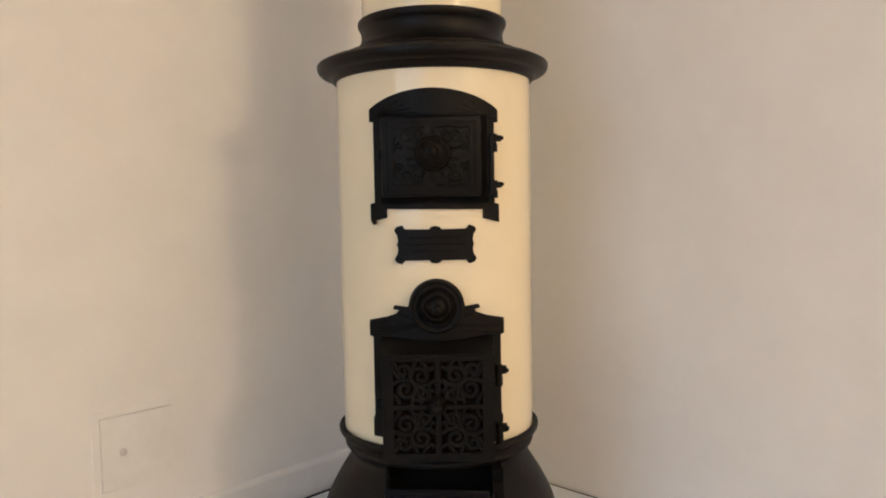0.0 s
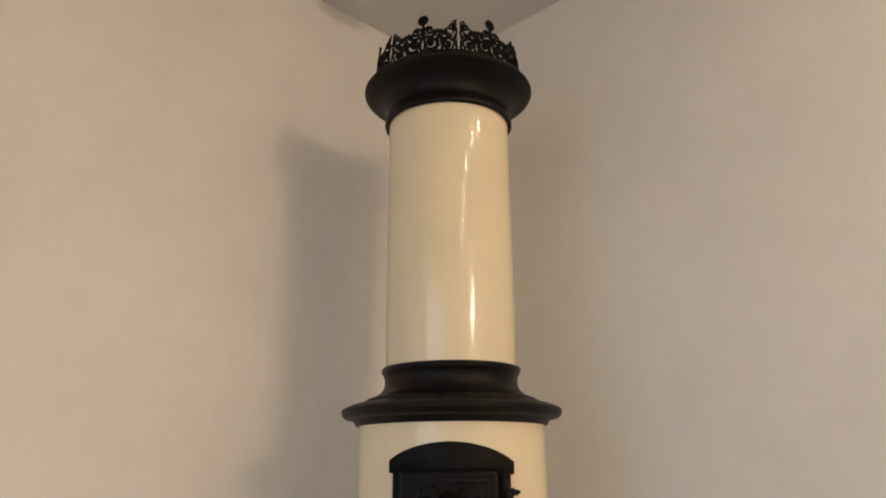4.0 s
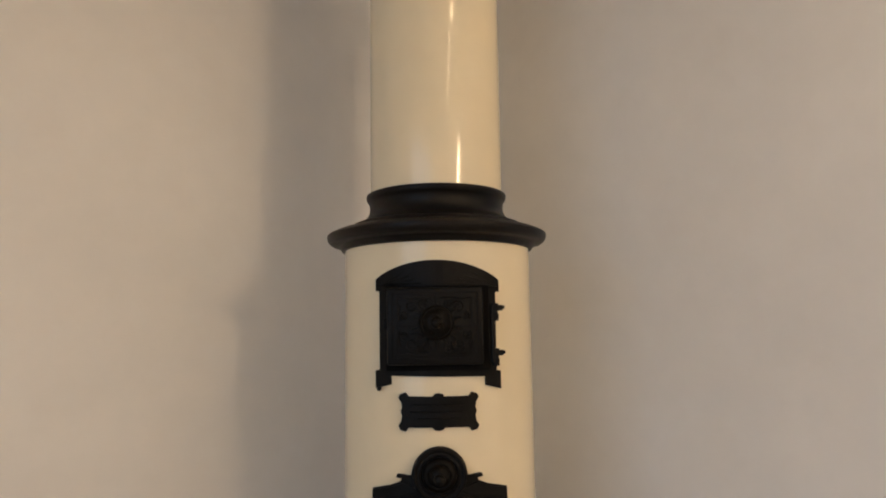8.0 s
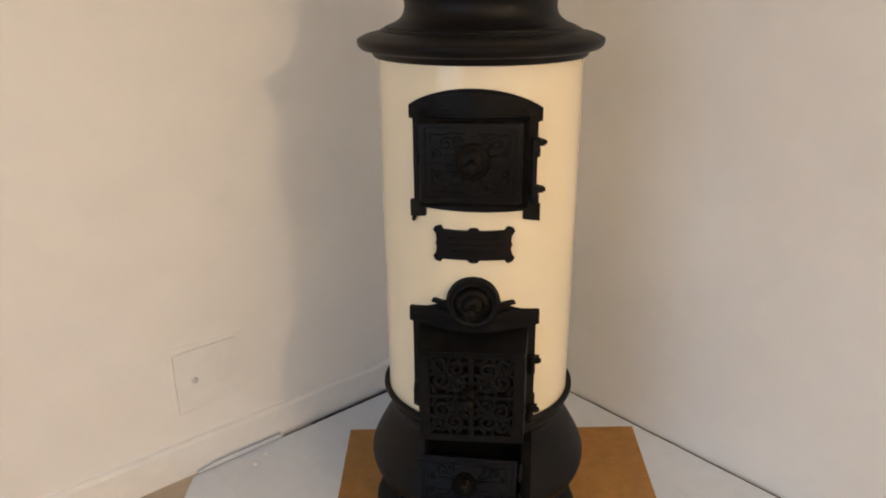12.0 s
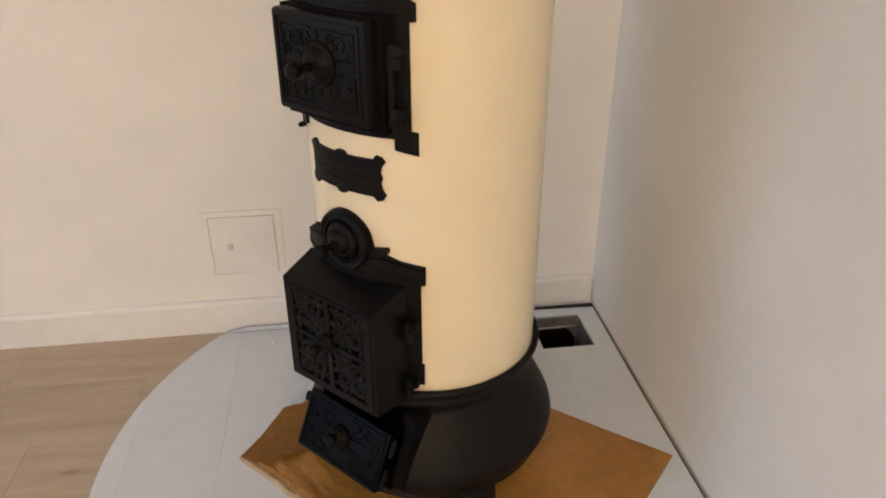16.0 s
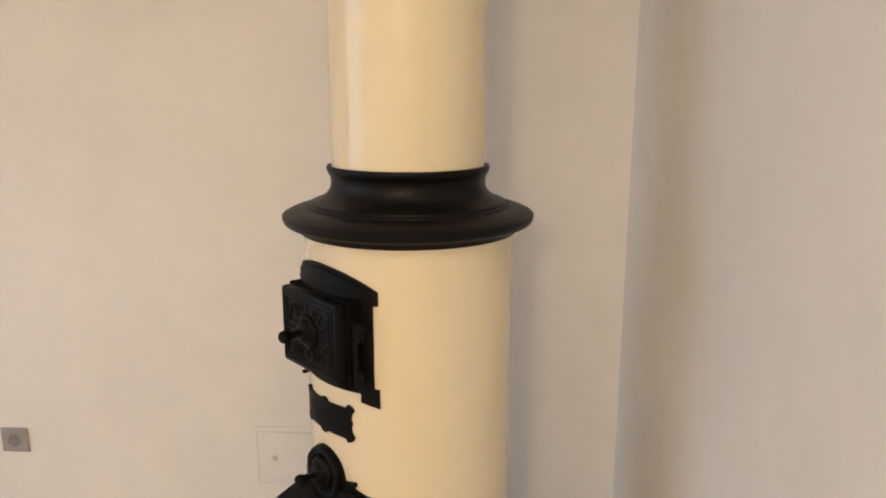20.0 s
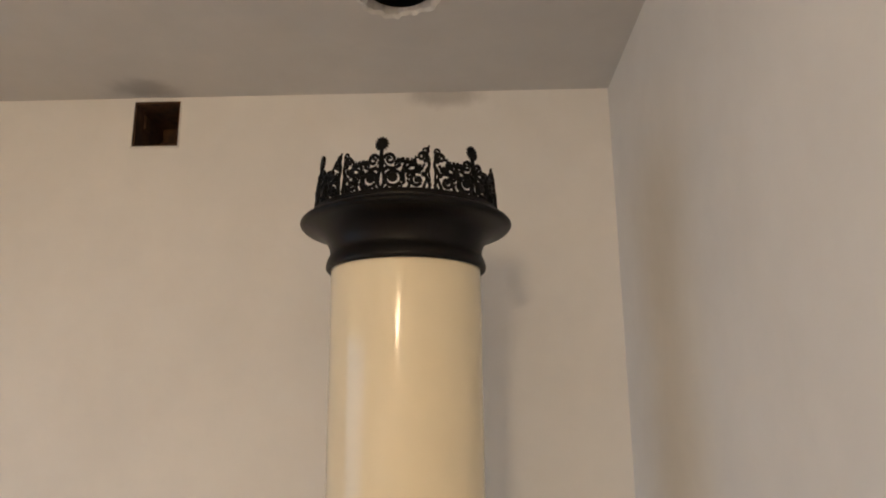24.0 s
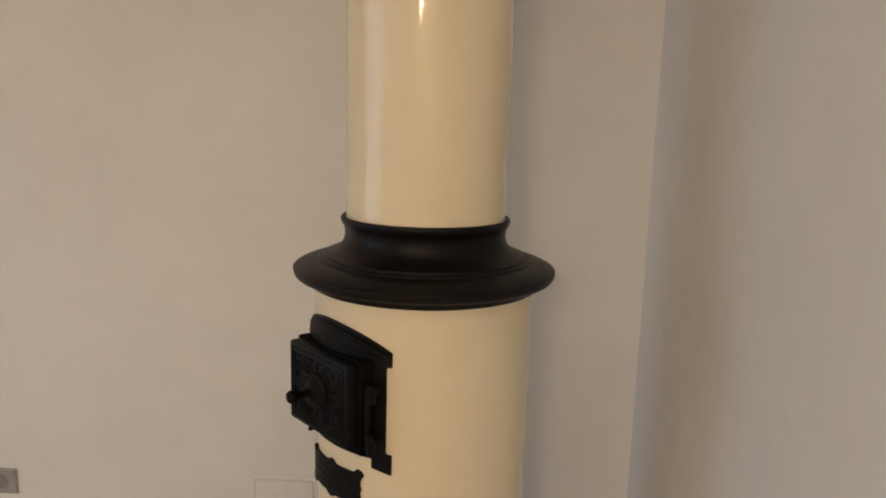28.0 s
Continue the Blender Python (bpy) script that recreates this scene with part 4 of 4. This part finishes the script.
part("bar", tube(bmesh.new(), [(x0 + 0.012, y1 - 0.014, -0.0235), (x1 - 0.012, y1 - 0.014, -0.0235)], 0.0038, 8), ZINC, duct, "thin bright steel bar", 60)

# cardboard under the stove
card = thing("cardboard_sheet", "crumpled brown cardboard sheet under the stove", "cardboard")
CORN = [(-0.420, 0.030), (0.112, -0.530), (0.5267, -0.0937), (-0.0905, 0.431)]


# true line of the torn side, from the outer corner to the back corner
CARD_SIDE = [(0.0, -0.420, 0.030), (0.1, -0.389, 0.072), (0.22, -0.344, 0.131), (0.35, -0.302, 0.183), (0.46, -0.262, 0.228), (0.7, -0.178, 0.328), (1.0, -0.0905, 0.431)]


def ridge(x, y, z):
    """Sharp creases along the zero lines of a noise."""
    return max(0.0, 1.0 - 3.2 * abs(noise.noise((x, y, z)))) ** 1.6


def card_z(u, v):
    edge = max(0.0, 1 - v / 0.40) ** 1.3 * (1.0 if u < 0.5 else max(0.25, 1 - 1.6 * (u - 0.5)))
    flat = min(1.0, v / 0.03)
    return 0.0102 + flat * (edge * (0.0085 * ridge(u * 4.5 + v * 3, v * 5 - u * 2, 3.0) + 0.0055 * ridge(u * 13, v * 16, 8.0)) + 0.0012 * max(0.0, noise.noise((u * 9, v * 7, 1.0))))


def card_xy(u, v):
    a, b, c, d = (Vector(p) for p in CORN)
    p = a.lerp(b, u).lerp(d.lerp(c, u), v)
    if v < 0.02:
        p += Vector((-0.6, -0.6)) * 0.005 * noise.noise((u * 14, 7.0, 0.0))
    for (v0, x0, y0), (v1, x1, y1) in zip(CARD_SIDE, CARD_SIDE[1:]):
        if v0 <= v <= v1:
            e = Vector((x0, y0)).lerp(Vector((x1, y1)), (v - v0) / (v1 - v0))
            p += (e - a.lerp(d, v)) * (1 - u) ** 5
            break
    return p


cbm = bmesh.new()
NU, NV = 120, 72
grid = [[cbm.verts.new((*card_xy(i / NU, j / NV), card_z(i / NU, j / NV) + 0.0016)) for j in range(NV + 1)] for i in range(NU + 1)]
for i in range(NU):
    for j in range(NV):
        cbm.faces.new((grid[i][j], grid[i + 1][j], grid[i + 1][j + 1], grid[i][j + 1]))
ex = bmesh.ops.extrude_face_region(cbm, geom=cbm.faces[:])
for v in ex["geom"]:
    if isinstance(v, bmesh.types.BMVert):
        v.co.z -= 0.0026
part("sheet", cbm, CARD, card, "", 28)
# loose top layer lying over the outer corner, its straight edge lifted
LAYER = [(-0.417, 0.031), (-0.396, 0.060), (-0.366, 0.102), (-0.328, 0.156), (-0.306, 0.158), (-0.266, 0.152), (-0.276, 0.095), (-0.281, 0.018), (-0.318, 0.012), (-0.352, 0.000), (-0.385, 0.010)]
lc = Vector((-0.335, 0.085))
ly = bmesh.new()
rings = []
for q in (1.0, 0.85, 0.7, 0.55, 0.4, 0.2):
    ring = []
    for i in range(len(LAYER) * 3):
        a, b = Vector(LAYER[i // 3]), Vector(LAYER[(i // 3 + 1) % len(LAYER)])
        p = lc.lerp(a.lerp(b, (i % 3) / 3), q)
        lift = 0.013 * max(0.0, min(1.0, (p.x + 0.36) / 0.08)) + 0.018 * max(0.0, min(1.0, (p.y - 0.06) / 0.1)) + 0.004 * noise.noise((p.x * 26, p.y * 26, 2.0)) + 0.0015 * noise.noise((p.x * 60, p.y * 60, 5.0))
        ring.append(ly.verts.new((p.x, p.y, max(0.0165 + lift, 0.0150))))
    rings.append(ring)
for a, b in zip(rings, rings[1:]):
    for k in range(len(a)):
        ly.faces.new((a[k], a[(k + 1) % len(a)], b[(k + 1) % len(a)], b[k]))
hub = ly.verts.new((lc.x, lc.y, sum(v.co.z for v in rings[-1]) / len(rings[-1])))
for k in range(len(rings[-1])):
    ly.faces.new((rings[-1][k], rings[-1][(k + 1) % len(rings[-1])], hub))
bmesh.ops.solidify(ly, geom=ly.faces[:], thickness=0.0022)
part("loose_layer", ly, CARD, card, "lifted top layer of the cardboard", 35)


def card_strip(u0, u1, outer, width, height, seed, n=60):
    """A low crumpled strip along the torn front edge; outer moves it outwards."""
    bm = bmesh.new()
    away = Vector((-0.725, -0.689))
    prev = None
    for i in range(n + 1):
        u = u0 + (u1 - u0) * i / n
        f = math.sin(math.pi * min(1.0, i / n * 1.0 + 0.12)) ** 0.6
        p = card_xy(u, 0.0) + away * (outer + 0.004 * noise.noise((u * 22, seed, 0.0)))
        w = width * f * (1 + 0.4 * noise.noise((u * 30, seed, 3.0)) + 0.25 * noise.noise((u * 110, seed, 4.0)))
        h = height * f * (1 + 0.5 * noise.noise((u * 24, seed, 6.0)) + 0.5 * noise.noise((u * 90, seed, 8.0)))
        cur = [bm.verts.new((*(p - away * w * k), 0.0118 + h * z)) for k, z in ((-0.5, -0.15), (-0.42, 0.5), (-0.15, 1.0), (0.15, 0.75), (0.42, 0.45), (0.5, -0.15))]
        if prev:
            for k in range(6):
                bm.faces.new((prev[k], cur[k], cur[(k + 1) % 6], prev[(k + 1) % 6]))
        else:
            bm.faces.new(cur)
        prev = cur
    bm.faces.new(prev)
    return bm


part("rolled_edge", card_strip(0.02, 0.40, -0.024, 0.022, 0.0050, 2.0, 110), CARD, card, "crumpled rolled-over cardboard edge", 25)
part("torn_edge", card_strip(0.0, 0.44, -0.006, 0.016, 0.0065, 7.0, 130), CARD_EDGE, card, "pale torn corrugated edge", 40)
part("torn_edge", card_strip(0.38, 0.98, 0.000, 0.006, 0.003, 15.0), CARD_EDGE, card, "pale torn corrugated edge", 50)

# pale tear across the sheet by the foot
tear = bmesh.new()
prev = None
for k in range(31):
    q = k / 30
    p = Vector((0.026, -0.240)).lerp(Vector((-0.072, -0.320)), q) + Vector((0.6, -0.75)) * 0.006 * noise.noise((q * 6, 1.0, 4.0))
    w = (0.010 * (1 - 0.6 * q)) * (1 + 0.5 * noise.noise((q * 14, 3.0, 4.0)))
    h = 0.0035 + 0.004 * abs(noise.noise((q * 11, 5.0, 4.0)))
    cur = [tear.verts.new((p.x + 0.63 * w * c, p.y - 0.77 * w * c, 0.0118 + h * z)) for c, z in ((-1, 0), (-0.6, 0.8), (0, 1.0), (0.7, 0.6), (1, 0))]
    if prev:
        for j in range(5):
            tear.faces.new((prev[j], cur[j], cur[(j + 1) % 5], prev[(j + 1) % 5]))
    else:
        tear.faces.new(cur)
    prev = cur
tear.faces.new(prev)
part("tear", tear, CARD_EDGE, card, "pale torn strip by the foot", 40)

# crumbs of plaster on the hearth
for k, (x, y, s, z, where) in enumerate(((-0.372, 0.470, 0.007, 0.0091, "hearth"), (-0.33, 0.492, 0.004, 0.0091, "hearth"), (-0.40, 0.505, 0.003, 0.0091, "hearth"),
                                         (-0.585, -0.253, 0.006, 0.0091, "hearth"), (-0.415, -0.262, 0.003, 0.0091, "hearth"), (-1.326, 0.342, 0.005, 0.0, "wooden floor"))):
    bm = bmesh.new()
    bmesh.ops.create_icosphere(bm, subdivisions=2, radius=s)
    for v in bm.verts:
        v.co *= 1 + 0.35 * noise.noise(v.co * 300 + Vector((k, 0, 0)))
        v.co.z *= 0.6
    ob = part("plaster_crumb", bm, PLASTER)
    ob.location = (x, y, z + s * 0.5)
    tagged(ob, "small white plaster crumb on the " + where, "plaster crumb", "plaster crumbs")

# ---- wall fittings ----
sock = thing("wall_socket", "silver-grey square wall socket with a round well", "wall socket")
sx, sz = -1.2655, 0.3040
so = bmesh.new()
bo = [(-0.0415, -0.0385), (0.0415, -0.0385), (0.0415, 0.0385), (-0.0415, 0.0385)]
f0 = [so.verts.new((sx + x, YN - 0.0005, sz + z)) for x, z in bo]
f1 = [so.verts.new((sx + x, YN - 0.006, sz + z)) for x, z in bo]
f2 = [so.verts.new((sx + x * 0.9, YN - 0.0105, sz + z * 0.9)) for x, z in bo]
for a, b in ((f0, f1), (f1, f2)):
    for k in range(4):
        so.faces.new((a[k], a[(k + 1) % 4], b[(k + 1) % 4], b[k]))
n = 32
rim = [so.verts.new((sx + 0.0205 * math.cos(2 * math.pi * (k + 0.5) / n + math.pi * 1.25), YN - 0.0105, sz + 0.0205 * math.sin(2 * math.pi * (k + 0.5) / n + math.pi * 1.25))) for k in range(n)]
for s in range(4):
    seg8 = rim[s * 8:(s + 1) * 8]
    nxt = rim[((s + 1) * 8) % n]
    for k in range(7):
        so.faces.new((f2[s], seg8[k], seg8[k + 1]))
    so.faces.new((f2[s], seg8[7], nxt, f2[(s + 1) % 4]))
part("cover", so, SILVER, sock)
turn = Matrix.Translation((sx, YN - 0.0105, sz)) @ Matrix.Rotation(radians(90), 4, "X")
part("well", lathe([(0.0205, 0.0), (0.0190, -0.020), (0.004, -0.0202), (0.0002, -0.0202)], 32, m=turn), GREY, sock, "round grey socket well", 40)
part("earth_pin", lathe([(0.0024, -0.020), (0.0024, 0.001), (0.001, 0.002)], 10, m=Matrix.Translation((0, 0, 0.011)) @ turn), ZINC, sock)
for x in (-0.0095, 0.0095):
    part("contact_hole", lathe([(0.0026, -0.0201), (0.0026, -0.0190)], 10, m=Matrix.Translation((x, 0, -0.001)) @ turn), GAP, sock)

ht = thing("inspection_hatch", "white flush inspection hatch with a small latch", "inspection hatch")
x0, x1, z0, z1 = HATCH
hb = bmesh.new()
for q in ((x0 - 0.018, x1 + 0.018, z1 + 0.0003, z1 + 0.016), (x0 - 0.018, x1 + 0.018, z0 - 0.016, z0 - 0.0003), (x0 - 0.018, x0 - 0.0003, z0 - 0.0003, z1 + 0.0003), (x1 + 0.0003, x1 + 0.018, z0 - 0.0003, z1 + 0.0003)):
    box(q[0], q[1], YN - 0.0025, YN + 0.01, q[2], q[3], hb)
part("frame", hb, WALL, ht)
leafm = Matrix.Translation((x0 + 0.002, YN, 0)) @ Matrix.Rotation(radians(-1.0), 4, "Z")
part("door", box(-0.001, x1 - x0 - 0.0028, -0.002, 0.006, z0 + 0.0004, z1 - 0.0010, m=leafm), TRIM, ht)
part("latch", lathe([(0.0085, -0.001), (0.0085, 0.002), (0.006, 0.0035), (0.001, 0.0037)], 20, m=leafm @ Matrix.Translation((0.048, -0.002, 0.262)) @ Matrix.Rotation(radians(90), 4, "X")), LATCH, ht, "small round light grey latch", 40)
part("recess", box(x0 + 0.0003, x1 - 0.0003, YN + 0.05, YN + 0.06, z0 + 0.0003, z1 - 0.0003), GREY, ht)

vt = thing("vent_opening", "square unglazed vent opening with a dark brick duct", "vent")
x0, x1, z0, z1 = VENT
vb = bmesh.new()
for q in ((x0, x0 + 0.006, z0, z1), (x1 - 0.006, x1, z0, z1), (x0 + 0.006, x1 - 0.006, z0, z0 + 0.006), (x0 + 0.006, x1 - 0.006, z1 - 0.006, z1)):
    box(q[0], q[1], YN + 0.004, YN + 0.199, q[2], q[3], vb)
part("duct_lining", vb, BRICK, vt)
part("duct_back", box(x0, x1, YN + 0.2, YN + 0.22, z0, z1), BRICK, vt)
part("mortar_lump", box(x0 + 0.006, x0 + 0.013, YN + 0.055, YN + 0.085, z0 + 0.078, z0 + 0.125, bevel=0.003), BRICK, vt)
part("brick_edge", box(x0 + 0.05, x1 - 0.006, YN + 0.08, YN + 0.199, z0 + 0.006, z0 + 0.045, bevel=0.004), BRICK, vt)
eb = bmesh.new()
tube(eb, [(x0 - 0.004 + (x1 - x0 + 0.008) * k / 12, YN - 0.001, z0 - 0.003 + 0.0012 * noise.noise((k, 0, 0))) for k in range(13)], 0.003, 6)
tube(eb, [(x1 + 0.002 + 0.001 * noise.noise((k, 3, 0)), YN - 0.001, z0 + (z1 - z0) * k / 12) for k in range(13)], 0.0024, 6)
part("plaster_lip", eb, PLASTER, vt)

# flue opening: torn plaster rim and the dark pipe
fo = thing("flue_opening", "torn round flue opening with a plaster rim", "flue opening")
rb = bmesh.new()
rows = []
for k in range(seg):
    a = 2 * math.pi * k / seg
    c, s = math.cos(a), math.sin(a)
    w = rad[k] - 0.001
    o = 0.108 + 0.012 * noise.noise((c * 2.2, s * 2.2, 4.0))
    d = 0.010 + 0.012 * abs(noise.noise((c * 5, s * 5, 1.0)))
    rows.append([rb.verts.new((CX + q * c, CY + q * s, ZC - h)) for q, h in ((o, 0.0002), (o - 0.012, d * 0.6), (w + 0.010, d), (w, d * 0.5), (w + 0.0005, -0.03))])
for k in range(seg):
    for q in range(4):
        rb.faces.new((rows[k][q], rows[(k + 1) % seg][q], rows[(k + 1) % seg][q + 1], rows[k][q + 1]))
part("torn_rim", rb, PLASTER, fo, "ragged white plaster rim")
part("flue_pipe", lathe([(0.0745, ZC + 0.004), (0.0745, ZC + 0.5)], 40, m=Matrix.Translation((CX, CY, 0)), mouth=True), SOOT_SHADE, fo)

# dark case on the floor by the skirting
case = thing("tool_case", "small black case with a dark teal panel on the floor", "case")
part("shell", box(-1.78, -1.420, 0.385, 0.545, 0.0005, 0.100, bevel=0.034), DARKCASE, case, "", 40)
part("side_panel", box(-1.4215, -1.4175, 0.43, 0.50, 0.038, 0.07, bevel=0.0012), TEAL, case, "dark teal side panel")
part("handle", tube(bmesh.new(), [(-1.70, 0.465, 0.098), (-1.69, 0.465, 0.117), (-1.58, 0.465, 0.117), (-1.57, 0.465, 0.098)], 0.008, 8), DARKCASE, case, "", 60)

# ---- lamps of the room ----
pend = thing("pendant_lamp", "pendant lamp with three staggered warm glass globes", "pendant lamp")
for p in GLOBES:
    pg = bmesh.new()
    bmesh.ops.create_uvsphere(pg, u_segments=20, v_segments=12, radius=0.070)
    bmesh.ops.translate(pg, vec=p, verts=pg.verts)
    globe = part("globe", pg, BULB, pend, "glowing warm glass globe", 60)
    globe.visible_shadow = False
    part("arm", tube(bmesh.new(), [(PENDANT[0], PENDANT[1], p[2]), (PENDANT[0] * 0.55 + p[0] * 0.45, PENDANT[1] * 0.55 + p[1] * 0.45, p[2])], 0.005, 8), SILVER, pend)
part("rod", tube(bmesh.new(), [(PENDANT[0], PENDANT[1], PENDANT[2] - 0.12), (PENDANT[0], PENDANT[1], ZC - 0.012)], 0.006, 8), SILVER, pend)
part("canopy", lathe([(0.045, ZC - 0.012), (0.05, ZC - 0.001)], 24, m=Matrix.Translation((PENDANT[0], PENDANT[1], 0))), SILVER, pend)
for x, y in SPOTS:
    sp = thing("ceiling_spot", "small recessed warm ceiling spot", "ceiling spot", group="ceiling spots")
    part("bezel", lathe([(0.039, ZC - 0.005), (0.048, ZC - 0.004), (0.050, ZC - 0.0005), (0.039, ZC - 0.0005)], 24, m=Matrix.Translation((x, y, 0)), close=True), SILVER, sp)
    part("lens", lathe([(0.038, ZC - 0.004), (0.038, ZC - 0.001)], 24, m=Matrix.Translation((x, y, 0))), SPOT_GLOW, sp)

# ---- planks of the floor ----
PW, PL = 0.193, 1.28
proto = {}
row = 0
y = YN - 0.004
pr = random.Random(8)
while y > YS:
    x = XW + 0.003 - pr.uniform(0, PL)
    stop = -0.25 if y > 0.2 else XE - 0.004
    while x < stop:
        a, b = max(x, XW + 0.003), min(x + PL - 0.0007, stop)
        if b - a > 0.05:
            key = (round(b - a, 3))
            if key not in proto:
                bm = box(0, b - a, -PW + 0.0006, 0, -0.0118, 0)
                ob = part("plank", bm, OAK, floor_ob)
                proto[key] = ob.data
            else:
                ob = new("plank", proto[key])
                ob.parent = floor_ob
            ob.location = (a, y, 0)
        x += PL
    y -= PW
    row += 1
